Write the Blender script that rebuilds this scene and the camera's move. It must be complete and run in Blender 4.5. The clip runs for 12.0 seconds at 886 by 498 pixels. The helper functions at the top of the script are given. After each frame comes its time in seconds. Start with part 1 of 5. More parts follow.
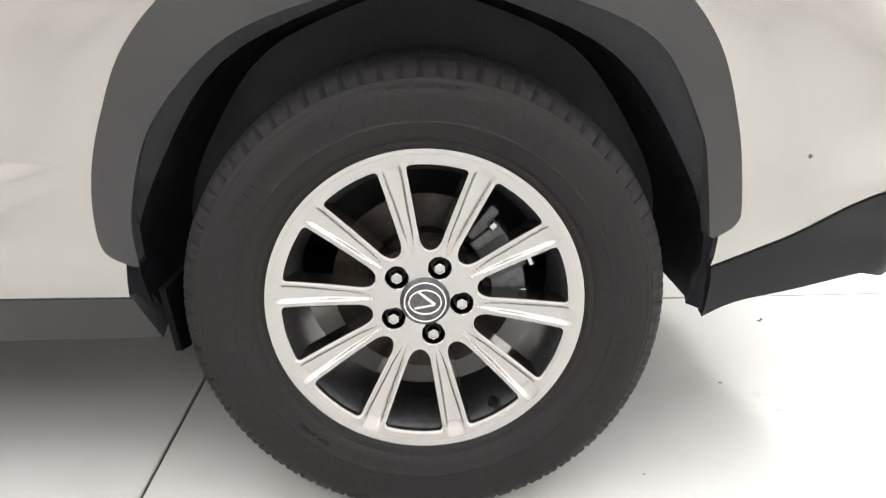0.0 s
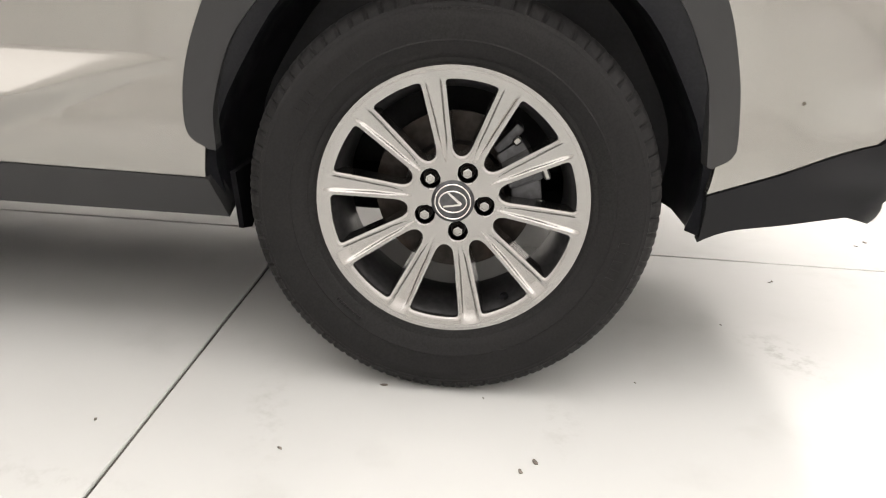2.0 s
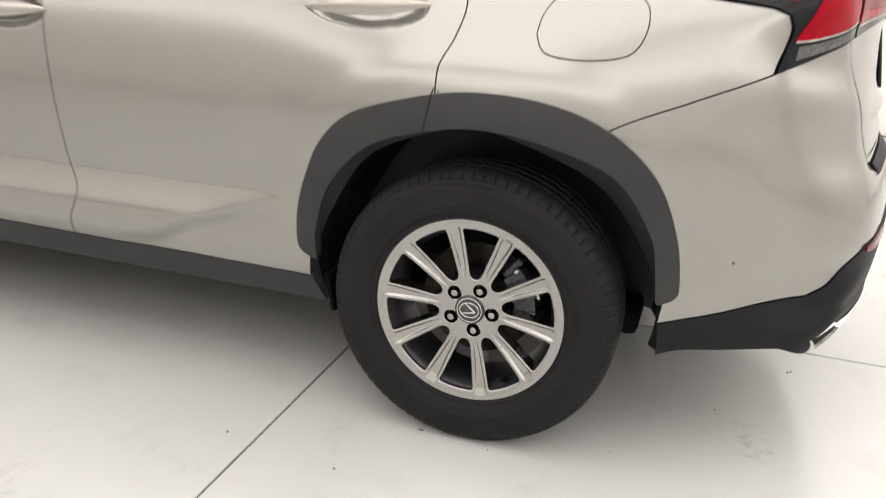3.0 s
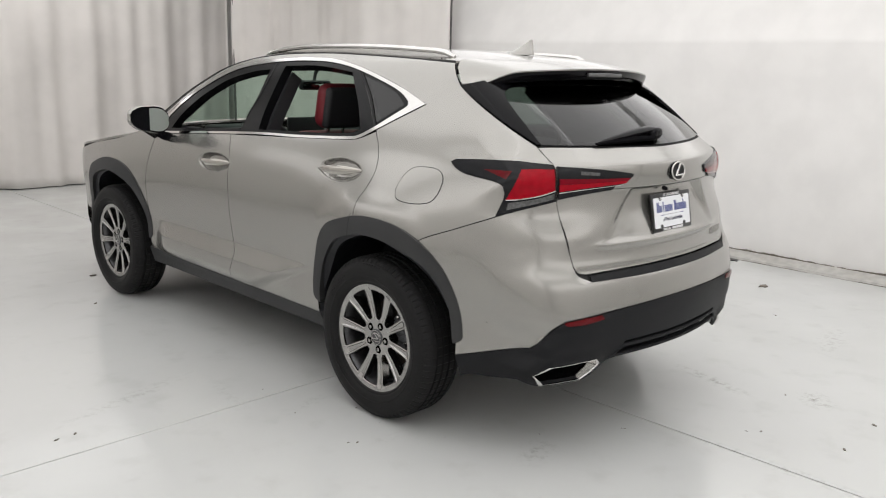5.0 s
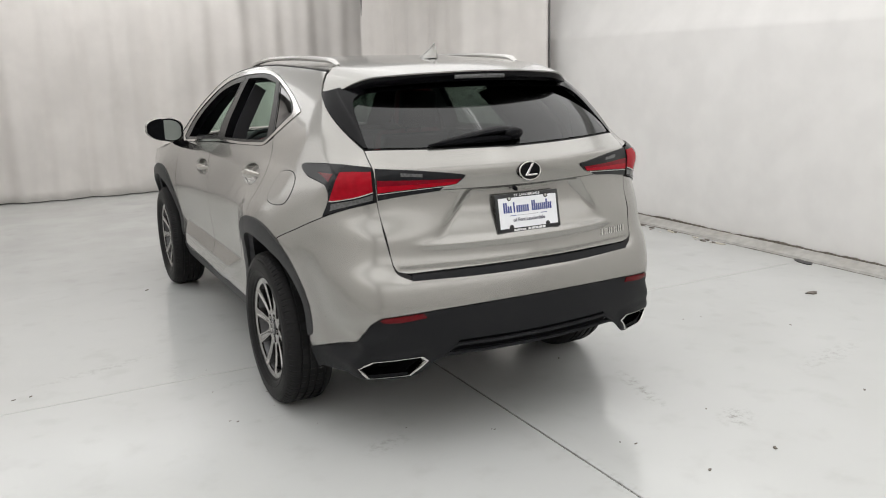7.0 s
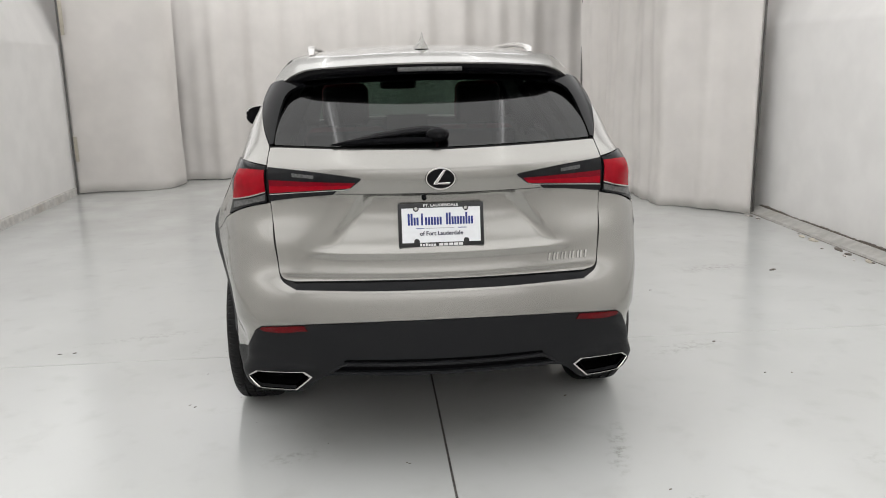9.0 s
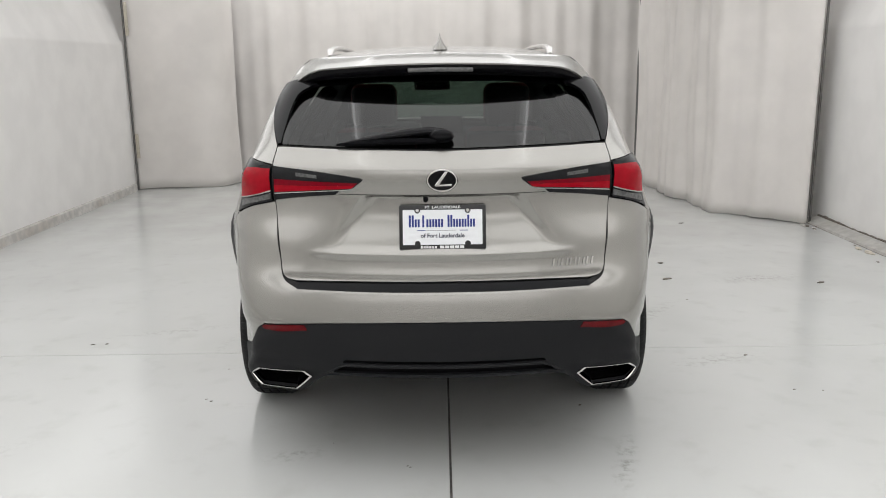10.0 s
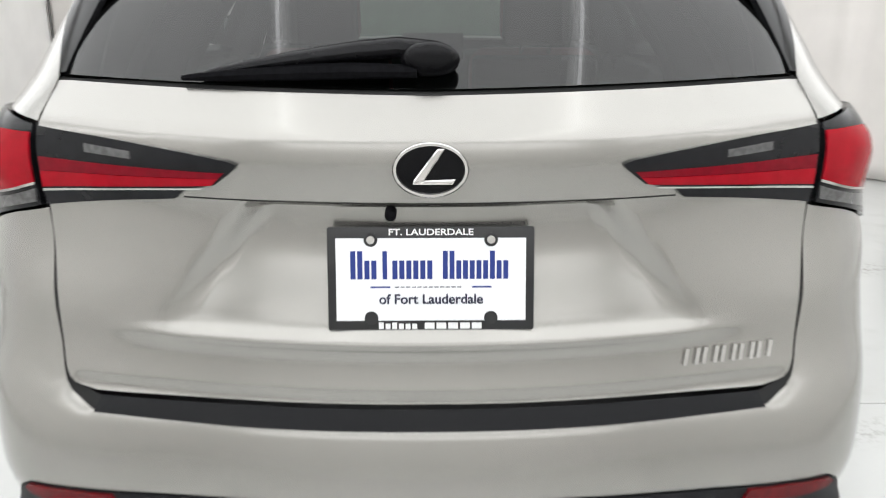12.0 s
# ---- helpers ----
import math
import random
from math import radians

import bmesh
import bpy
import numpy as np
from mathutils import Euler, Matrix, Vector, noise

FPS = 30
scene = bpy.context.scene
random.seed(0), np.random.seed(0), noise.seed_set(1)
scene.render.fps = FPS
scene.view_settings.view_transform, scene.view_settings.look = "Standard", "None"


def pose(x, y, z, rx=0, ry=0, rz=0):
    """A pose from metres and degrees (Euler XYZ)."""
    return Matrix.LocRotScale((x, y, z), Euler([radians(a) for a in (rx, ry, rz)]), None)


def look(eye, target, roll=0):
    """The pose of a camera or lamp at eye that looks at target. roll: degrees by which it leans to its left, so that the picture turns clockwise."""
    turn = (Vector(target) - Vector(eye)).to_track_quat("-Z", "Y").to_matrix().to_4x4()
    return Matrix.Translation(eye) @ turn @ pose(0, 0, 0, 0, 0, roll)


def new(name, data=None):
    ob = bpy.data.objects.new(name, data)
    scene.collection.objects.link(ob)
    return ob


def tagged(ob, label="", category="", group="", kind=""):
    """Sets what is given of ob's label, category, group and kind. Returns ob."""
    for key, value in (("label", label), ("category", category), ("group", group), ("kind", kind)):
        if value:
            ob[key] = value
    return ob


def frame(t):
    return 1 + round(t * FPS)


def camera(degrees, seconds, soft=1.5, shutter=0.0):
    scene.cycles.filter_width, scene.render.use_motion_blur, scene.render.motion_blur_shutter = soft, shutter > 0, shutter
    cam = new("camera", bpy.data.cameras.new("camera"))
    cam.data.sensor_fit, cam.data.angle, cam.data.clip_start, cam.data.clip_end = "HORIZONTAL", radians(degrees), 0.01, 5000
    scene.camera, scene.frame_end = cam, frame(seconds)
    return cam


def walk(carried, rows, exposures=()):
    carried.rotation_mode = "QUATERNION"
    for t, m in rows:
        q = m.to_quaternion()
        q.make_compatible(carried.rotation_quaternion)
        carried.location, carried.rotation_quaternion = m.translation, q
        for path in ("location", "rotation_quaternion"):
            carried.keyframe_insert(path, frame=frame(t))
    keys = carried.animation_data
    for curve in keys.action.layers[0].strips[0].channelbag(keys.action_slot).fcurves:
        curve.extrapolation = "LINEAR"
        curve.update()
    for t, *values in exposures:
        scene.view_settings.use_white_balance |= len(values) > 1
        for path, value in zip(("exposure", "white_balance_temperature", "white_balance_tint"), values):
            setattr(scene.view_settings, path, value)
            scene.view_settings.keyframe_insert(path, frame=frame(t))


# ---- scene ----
cam = camera(57.0, 12.0, 1.0, 0.3)

PATH = [
    (0, (-2.033, -0.006, 0.842), (-0.137, -0.043, 0.207), -0.9),
    (0.5, (-2.180, 0.015, 0.776), (-0.265, -0.038, 0.199), -0.5),
    (1, (-2.239, 0.022, 0.768), (-0.324, -0.040, 0.194), -0.4),
    (1.5, (-2.268, 0.009, 0.750), (-0.352, -0.020, 0.177), 0.3),
    (2, (-2.275, -0.060, 0.757), (-0.384, 0.038, 0.111), 3.1),
    (2.5, (-2.434, -0.202, 0.992), (-0.595, 0.076, 0.255), 3.8),
    (3, (-2.656, -0.520, 1.227), (-0.880, 0.072, 0.523), 2.2),
    (3.2, (-2.789, -0.689, 1.316), (-1.043, 0.024, 0.652), 1.4),
    (4.8, (-3.155, -2.426, 1.526), (-1.729, -1.095, 1.084), 1.6),
    (5, (-3.121, -2.637, 1.538), (-1.734, -1.262, 1.108), 1.6),
    (5.5, (-3.041, -3.086, 1.545), (-1.749, -1.616, 1.132), 0.5),
    (6, (-2.755, -3.438, 1.565), (-1.585, -1.87, 1.149), -0.5),
    (6.5, (-2.359, -3.625, 1.575), (-1.293, -1.99, 1.142), -1.1),
    (7, (-1.896, -3.716, 1.581), (-0.983, -1.992, 1.142), -1.4),
    (7.5, (-1.386, -3.784, 1.58), (-0.656, -1.976, 1.137), -1.3),
    (9.5, (-0.075, -3.827, 1.557), (-0.021, -1.879, 1.111), -1.0),
    (10, (-0.007, -3.805, 1.551), (-0.002, -1.854, 1.11), -0.7),
    (10.5, (0.014, -3.569, 1.509), (0.018, -1.618, 1.07), -0.1),
    (11, (-0.036, -3.089, 1.498), (0.005, -1.154, 0.994), -0.2),
    (11.5, (-0.015, -2.571, 1.458), (0.028, -0.654, 0.889), 0.0),
    (12, (0.001, -2.077, 1.395), (0.029, -0.17, 0.792), 0.0),
]
EXPOSURES = [(0.0, 1.68, 6600, 13), (0.5, 1.50, 6650, 13), (1.5, 1.20, 6850, 14), (2.0, 1.15, 6900, 14), (2.5, 1.08, 6900, 14), (3.2, .80, 6850, 14), (5.0, .28, 6500, 12), (6.0, .24, 6500, 11), (10.5, .26, 6450, 11), (11.0, .43, 6450, 11), (11.5, .62, 6400, 10), (12.0, .74, 6350, 10)]
walk(cam, [(t, look(eye, target, roll)) for t, eye, target, roll in PATH], EXPOSURES)

# ---- light ----
world = bpy.data.worlds.new("studio_world")
scene.world = world
world.use_nodes = True
world.node_tree.nodes["Background"].inputs[0].default_value = (1, 1, 1, 1)
world.node_tree.nodes["Background"].inputs[1].default_value = 0.02
scene.view_settings.exposure = 0.0


def area_light(name, m, size_x, size_y, watts, colour):
    lamp = bpy.data.lights.new(name, "AREA")
    lamp.shape, lamp.size, lamp.size_y, lamp.energy, lamp.color = "RECTANGLE", size_x, size_y, watts, colour
    ob = new(name, lamp)
    ob.matrix_world = m
    return ob


CEILING = 3.30
ROWS = (-.86, .86)
TINT = (1.0, 1.0, .995)
area_light("luminous_ceiling_light", pose(-.05, -.4, CEILING - .06), 6.4, 8.4, 164, TINT)
# long lit panels high on the leaning walls
area_light("wall_panel_light", pose(-3.98, .6, 2.74, 0, -70, 0), 1.1, 12.0, 37, TINT)
area_light("wall_panel_light", pose(3.75, .2, 2.74, 0, 70, 0), 1.1, 11.2, 29, TINT)
# unseen fill lamp, added by the near end to light the car's rear
area_light("end_fill_light", pose(0, -5.75, 2.70, 70, 0, 0), 6.4, 1.1, 18, TINT)
# added fill over the far end, brightens the back curtains
area_light("far_fill_light", pose(-.7, 6.95, CEILING - .07), 5.4, 1.1, 34, TINT)
for lx in ROWS:
    area_light("tube_light", pose(lx, -.2, CEILING - .115), .025, 9.8, 1.1, TINT)


# ---- materials ----
def material(name, colour, rough=.5, metal=0.0, coat=0.0, grain=0.0, grain_size=200, bump=0.0, stain=0.0, stain_size=1.5,
             stain_colour=None, rough_vary=0.0, spec=.5, transmission=0.0, coat_rough=.05):
    """A surface with colour grain at one scale, stains at another, and fine relief."""
    mt = bpy.data.materials.new(name)
    mt.use_nodes = True
    nt = mt.node_tree
    p = nt.nodes["Principled BSDF"]
    c = (*colour, 1)
    p.inputs["Base Color"].default_value = c
    p.inputs["Roughness"].default_value = rough
    p.inputs["Metallic"].default_value = metal
    p.inputs["Coat Weight"].default_value = coat
    p.inputs["Coat Roughness"].default_value = coat_rough
    p.inputs["Specular IOR Level"].default_value = spec
    p.inputs["Transmission Weight"].default_value = transmission
    co = nt.nodes.new("ShaderNodeTexCoord")

    def noise_node(scale, detail):
        n = nt.nodes.new("ShaderNodeTexNoise")
        n.inputs["Scale"].default_value, n.inputs["Detail"].default_value = scale, detail
        nt.links.new(co.outputs["Object"], n.inputs["Vector"])
        return n.outputs["Fac"]

    def ramp(src, lo, hi, a, b):
        r = nt.nodes.new("ShaderNodeMapRange")
        r.interpolation_type = "SMOOTHSTEP"
        r.inputs["From Min"].default_value, r.inputs["From Max"].default_value = lo, hi
        r.inputs["To Min"].default_value, r.inputs["To Max"].default_value = a, b
        nt.links.new(src, r.inputs["Value"])
        return r.outputs["Result"]

    last = None
    if stain:
        mix = nt.nodes.new("ShaderNodeMix")
        mix.data_type = "RGBA"
        mix.inputs["A"].default_value = c
        mix.inputs["B"].default_value = (*(stain_colour or [v * .6 for v in colour]), 1)
        nt.links.new(ramp(noise_node(stain_size, 6), .40, .85, 0, stain), mix.inputs["Factor"])
        last = mix.outputs["Result"]
    if grain:
        g = nt.nodes.new("ShaderNodeMix")
        g.data_type, g.blend_type = "RGBA", "MULTIPLY"
        g.inputs["Factor"].default_value = 1
        if last:
            nt.links.new(last, g.inputs["A"])
        else:
            g.inputs["A"].default_value = c
        comb = nt.nodes.new("ShaderNodeCombineColor")
        v = ramp(noise_node(grain_size, 3), .3, .7, 1 - grain, 1 + grain)
        for k in range(3):
            nt.links.new(v, comb.inputs[k])
        nt.links.new(comb.outputs[0], g.inputs["B"])
        last = g.outputs["Result"]
    if last:
        nt.links.new(last, p.inputs["Base Color"])
    if rough_vary:
        nt.links.new(ramp(noise_node(stain_size * 2.3, 5), .3, .7, rough - rough_vary, rough + rough_vary), p.inputs["Roughness"])
    if bump:
        b = nt.nodes.new("ShaderNodeBump")
        b.inputs["Strength"].default_value, b.inputs["Distance"].default_value = bump, .002
        nt.links.new(noise_node(grain_size, 4), b.inputs["Height"])
        nt.links.new(b.outputs["Normal"], p.inputs["Normal"])
    return mt


def glass_material(name, tint, gloss=1.0, base=.045):
    """Thin tinted glass: what lies behind is tinted, the angle drives the gloss."""
    mt = bpy.data.materials.new(name)
    mt.use_nodes = True
    nt = mt.node_tree
    nt.nodes.clear()
    out, mix = nt.nodes.new("ShaderNodeOutputMaterial"), nt.nodes.new("ShaderNodeMixShader")
    clear, shine, facing = nt.nodes.new("ShaderNodeBsdfTransparent"), nt.nodes.new("ShaderNodeBsdfGlossy"), nt.nodes.new("ShaderNodeLayerWeight")
    clear.inputs["Color"].default_value = (*tint, 1)
    shine.inputs["Color"].default_value, shine.inputs["Roughness"].default_value = (gloss, gloss, gloss, 1), .015
    power, scale = nt.nodes.new("ShaderNodeMath"), nt.nodes.new("ShaderNodeMath")
    power.operation, scale.operation = "POWER", "MULTIPLY_ADD"
    power.inputs[1].default_value = 5
    scale.inputs[1].default_value, scale.inputs[2].default_value = .99 - base, base
    facing.inputs["Blend"].default_value = .5
    nt.links.new(facing.outputs["Facing"], power.inputs[0])
    nt.links.new(power.outputs[0], scale.inputs[0])
    nt.links.new(scale.outputs[0], mix.inputs[0])
    nt.links.new(clear.outputs[0], mix.inputs[1])
    nt.links.new(shine.outputs[0], mix.inputs[2])
    nt.links.new(mix.outputs[0], out.inputs[0])
    return mt


def glow_material(name, colour, strength):
    mt = bpy.data.materials.new(name)
    mt.use_nodes = True
    p = mt.node_tree.nodes["Principled BSDF"]
    p.inputs["Base Color"].default_value = (.8, .8, .8, 1)
    p.inputs["Emission Color"].default_value, p.inputs["Emission Strength"].default_value = (*colour, 1), strength
    return mt


PAINT = material("champagne_paint", (.335, .327, .307), .24, .80, .55, grain=.02, grain_size=700)
# body paint copied lighter, the bright look of the pull bars set in its colour
HANDLE = material("lightened_handle_paint", (.42, .40, .36), .22, .8, 1.0, grain=.015, grain_size=700)
CLADDING = material("grained_plastic", (.0138, .0142, .0156), .50, grain=.15, grain_size=900, bump=.25, stain=.25, stain_size=6, stain_colour=(.021, .021, .021), spec=.13)
# the grained plastic copied paler, brightness of the car's sides put into its colour
ARCH_PLASTIC = material("brightened_side_plastic", (.042, .0425, .0435), .50, grain=.12, grain_size=900, bump=.22, stain=.5, stain_size=5, stain_colour=(.055, .055, .054), spec=.17)
BLACK_GLOSS = material("gloss_black", (.003, .003, .0037), .12, spec=.13)
TRIM_BLACK = material("satin_black_trim", (.005, .005, .006), .26, grain=.1, grain_size=300, spec=.16)
PILLAR = material("satin_black_pillar", (.0055, .0055, .0062), .25, grain=.1, grain_size=300, spec=.14)
BLACK_MATT = material("matt_black", (.007, .007, .008), .8, grain=.2, grain_size=120, bump=.2, spec=.02)
LINER = material("arch_liner_plastic", (.0135, .0142, .0172), .42, grain=.2, grain_size=160, bump=.2, stain=.45, stain_size=7, stain_colour=(.024, .024, .026), rough_vary=.08, spec=.22)
GAP = material("seam_shadow_rubber", (.006, .006, .006), .8)
RUBBER = material("tyre_rubber", (.0160, .0158, .0160), .52, grain=.18, grain_size=260, bump=.2, stain=.35, stain_size=7, stain_colour=(.0225, .022, .021), spec=.10)
ALLOY = material("silver_alloy_paint", (.40, .393, .382), .24, 1.0, coat=.25, grain=.05, grain_size=500)
# barrel alloy, much darker than the spoke face, with still darker stains
ALLOY_DARK = material("dark_alloy_barrel", (.085, .085, .088), .34, .85, grain=.15, grain_size=80, stain=.4, stain_size=14, stain_colour=(.02, .019, .017))
CHROME = material("chrome", (.60, .592, .575), .10, 1.0, grain=.02, grain_size=50)
SATIN = material("satin_aluminium", (.62, .61, .59), .25, 1.0, grain=.03, grain_size=90)
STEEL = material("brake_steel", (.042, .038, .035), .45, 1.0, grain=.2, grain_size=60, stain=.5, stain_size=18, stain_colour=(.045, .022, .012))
CAST = material("cast_caliper", (.075, .077, .082), .42, .6, grain=.2, grain_size=90, bump=.3)
RED_LENS = material("red_lens", (.31, .002, .010), .06, grain=.10, grain_size=40, spec=.16)
RED_SHADED = material("shaded_red_lens", (.17, .0015, .009), .06, grain=.12, grain_size=60, spec=.16)
RED_DARK = material("dark_red_lens", (.105, .0015, .004), .09, spec=.25, grain=.15, grain_size=60)
LAMP_BASE = material("smoked_lamp_housing", (.009, .0095, .011), .14, spec=.22, grain=.12, grain_size=40)
LAMP_CLEAR = material("clear_lamp_lens", (.11, .11, .11), .10, .3, grain=.25, grain_size=90)
REAR_GLASS = glass_material("privacy_glass", (.098, .120, .110), base=.050)
QUARTER_GLASS = glass_material("dark_quarter_glass", (.05, .055, .055))
SIDE_GLASS = glass_material("green_tinted_glass", (.74, .84, .78))
MIRROR = material("mirror_glass", (.30, .33, .315), .02, 1.0)
RED_LEATHER = material("red_leather", (.16, .010, .016), .5, grain=.15, grain_size=220, bump=.3)
CABIN = material("cabin_plastic", (.018, .018, .02), .6, grain=.15, grain_size=300, bump=.2)
HEADLINING = material("grey_headlining", (.30, .29, .275), .9, grain=.08, grain_size=400)
PLATE_WHITE = material("plate_white", (.80, .81, .83), .35, grain=.02, grain_size=60)
PLATE_BLUE = material("plate_blue_ink", (.010, .030, .20), .4)
PLATE_DARK = material("plate_dark_ink", (.02, .022, .05), .4)
PLATE_TEXT = material("plate_frame_letters", (.75, .75, .75), .4)
FRAME_BLACK = material("plate_frame_plastic", (.012, .012, .013), .35, grain=.1, grain_size=400)
FLOOR = material("painted_concrete", (.580, .588, .574), .19, stain=.55, stain_size=.8, stain_colour=(.485, .488, .470), spec=.75, rough_vary=.06)


def scuff(mt, marks, tone):
    """Worn marks in a floor's paint: x, y, length, width, turn and strength of each, broken up by noise."""
    nt = mt.node_tree
    p = nt.nodes["Principled BSDF"]
    co = nt.nodes.new("ShaderNodeTexCoord")
    speck = nt.nodes.new("ShaderNodeTexNoise")
    speck.inputs["Scale"].default_value, speck.inputs["Detail"].default_value, speck.inputs["Roughness"].default_value = 26, 9, .68
    nt.links.new(co.outputs["Object"], speck.inputs["Vector"])
    cloud = nt.nodes.new("ShaderNodeTexNoise")
    cloud.inputs["Scale"].default_value, cloud.inputs["Detail"].default_value = 5.5, 7
    nt.links.new(co.outputs["Object"], cloud.inputs["Vector"])
    total = None

    def maths(op, a, b, clamp=False):
        n = nt.nodes.new("ShaderNodeMath")
        n.operation, n.use_clamp = op, clamp
        for k, v in enumerate((a, b)):
            if isinstance(v, (int, float)):
                n.inputs[k].default_value = v
            else:
                nt.links.new(v, n.inputs[k])
        return n.outputs[0]
    for x, y, long, wide, turn, power in marks:
        mp = nt.nodes.new("ShaderNodeMapping")
        mp.vector_type = "TEXTURE"
        mp.inputs["Location"].default_value, mp.inputs["Rotation"].default_value, mp.inputs["Scale"].default_value = (x, y, 0), (0, 0, turn), (long, wide, 1)
        nt.links.new(co.outputs["Object"], mp.inputs["Vector"])
        far = nt.nodes.new("ShaderNodeVectorMath")
        far.operation = "LENGTH"
        nt.links.new(mp.outputs[0], far.inputs[0])
        m = maths("MULTIPLY", maths("SUBTRACT", 1, far.outputs["Value"], True), power)
        total = m if total is None else maths("MAXIMUM", total, m)
    worn = nt.nodes.new("ShaderNodeMapRange")
    worn.interpolation_type = "SMOOTHSTEP"
    worn.inputs["From Min"].default_value, worn.inputs["From Max"].default_value = .46, .66
    nt.links.new(speck.outputs["Fac"], worn.inputs["Value"])
    dirt = nt.nodes.new("ShaderNodeMapRange")
    dirt.interpolation_type = "SMOOTHSTEP"
    dirt.inputs["From Min"].default_value, dirt.inputs["From Max"].default_value = .52, .80
    dirt.inputs["To Max"].default_value = .16
    nt.links.new(cloud.outputs["Fac"], dirt.inputs["Value"])
    fac = maths("ADD", maths("MULTIPLY", total, worn.outputs[0]), dirt.outputs[0], True)
    mix = nt.nodes.new("ShaderNodeMix")
    mix.data_type = "RGBA"
    nt.links.new(p.inputs["Base Color"].links[0].from_socket, mix.inputs["A"])
    mix.inputs["B"].default_value = (*tone, 1)
    nt.links.new(fac, mix.inputs["Factor"])
    nt.links.new(mix.outputs["Result"], p.inputs["Base Color"])


scuff(FLOOR, [(-.61, -.73, .16, .09, .4, .55), (.72, -.82, .30, .06, 1.3, .9), (.86, -1.30, .14, .10, .7, 1.0), (-1.02, .30, .26, .05, .2, .22), (-.98, -.22, .14, .05, 0, .22), (1.45, .30, .34, .10, .3, .6), (2.30, 1.95, .40, .12, .2, .7),
              (-1.25, .62, .30, .05, 1.4, .25), (1.30, 1.1, .5, .08, .9, .5), (-1.6, .9, .5, .07, .3, .4), (.02, -1.5, .05, .6, 0, .5), (1.9, -1.0, .4, .1, .2, .45), (-2.0, -.9, .5, .12, 1.0, .4)], (.30, .29, .265))
JOINT = material("floor_joint", (.085, .078, .070), .9, grain=.4, grain_size=40)
WALL = material("white_wall", (.81, .796, .778), .55, grain=.03, grain_size=3, stain=.18, stain_size=.9, stain_colour=(.68, .665, .64))
CLOTH = material("white_vinyl_curtain", (.745, .712, .682), .38, grain=.04, grain_size=2.5, stain=.45, stain_size=1.2, stain_colour=(.61, .585, .555))
CEIL = material("white_ceiling", (.80, .80, .79), .8, grain=.02, grain_size=3)
DIRTY = material("dirty_skirting", (.56, .545, .52), .75, grain=.15, grain_size=12, stain=.7, stain_size=3, stain_colour=(.26, .20, .14))
KERB = material("dusty_ledge_paint", (.46, .45, .425), .7, grain=.10, grain_size=14, stain=.55, stain_size=2.2, stain_colour=(.30, .26, .21))
GRIME = material("dried_dirt", (.15, .13, .11), .9, grain=.4, grain_size=60)
EDGE = material("curtain_edge_dark", (.13, .125, .12), .5, .3, grain=.2, grain_size=20)
TAPE = material("aged_tape", (.50, .46, .38), .5, grain=.1, grain_size=30)
DIFFUSER = glow_material("lit_diffuser", (1.0, 1.0, .99), 1.4)



# ---- the car's skin, as measures of y, x and z ----
def spline(xs, ys):
    """Natural cubic spline through the knots, flat beyond them."""
    xs, ys = np.array(xs, float), np.array(ys, float)
    n, h = len(xs), np.diff(xs)
    a, b = np.eye(n), np.zeros(n)
    for i in range(1, n - 1):
        a[i, i - 1:i + 2] = h[i - 1], 2 * (h[i - 1] + h[i]), h[i]
        b[i] = 3 * ((ys[i + 1] - ys[i]) / h[i] - (ys[i] - ys[i - 1]) / h[i - 1])
    c = np.linalg.solve(a, b)

    def at(x):
        x = np.clip(np.asarray(x, float), xs[0], xs[-1])
        i = np.clip(np.searchsorted(xs, x) - 1, 0, n - 2)
        d, k = x - xs[i], h[i]
        slope = (ys[i + 1] - ys[i]) / k - k * (2 * c[i] + c[i + 1]) / 3
        return ys[i] + slope * d + c[i] * d * d + (c[i + 1] - c[i]) / (3 * k) * d ** 3
    return at


def smooth(a, b, x):
    s = np.clip((x - a) / (b - a), 0, 1)
    return s * s * (3 - 2 * s)


HALF = spline([.18, .30, .40, .48, .56, .64, .75, .86, .96, 1.05, 1.12, 1.18, 1.23, 1.30, 1.40, 1.50, 1.58, 1.66],
              [.77, .812, .845, .850, .846, .850, .860, .864, .857, .838, .815, .790, .772, .744, .692, .637, .580, .50])
TAIL = spline([.22, .32, .42, .50, .60, .70, .76, .80, .90, 1.00, 1.08, 1.13, 1.165, 1.182, 1.195, 1.205, 1.215, 1.25, 1.30, 1.40, 1.50, 1.56, 1.62],
              [-.84, -.935, -.982, -.995, -1.0, -.985, -.965, -.945, -.925, -.91, -.905, -.911, -.912, -.909, -.903, -.891, -.8765, -.8265, -.7555, -.6125, -.46, -.35, -.20])
BOW = spline([.2, .5, .8, 1.0, 1.2, 1.3, 1.6], [.30, .28, .28, .33, .38, .36, .36])


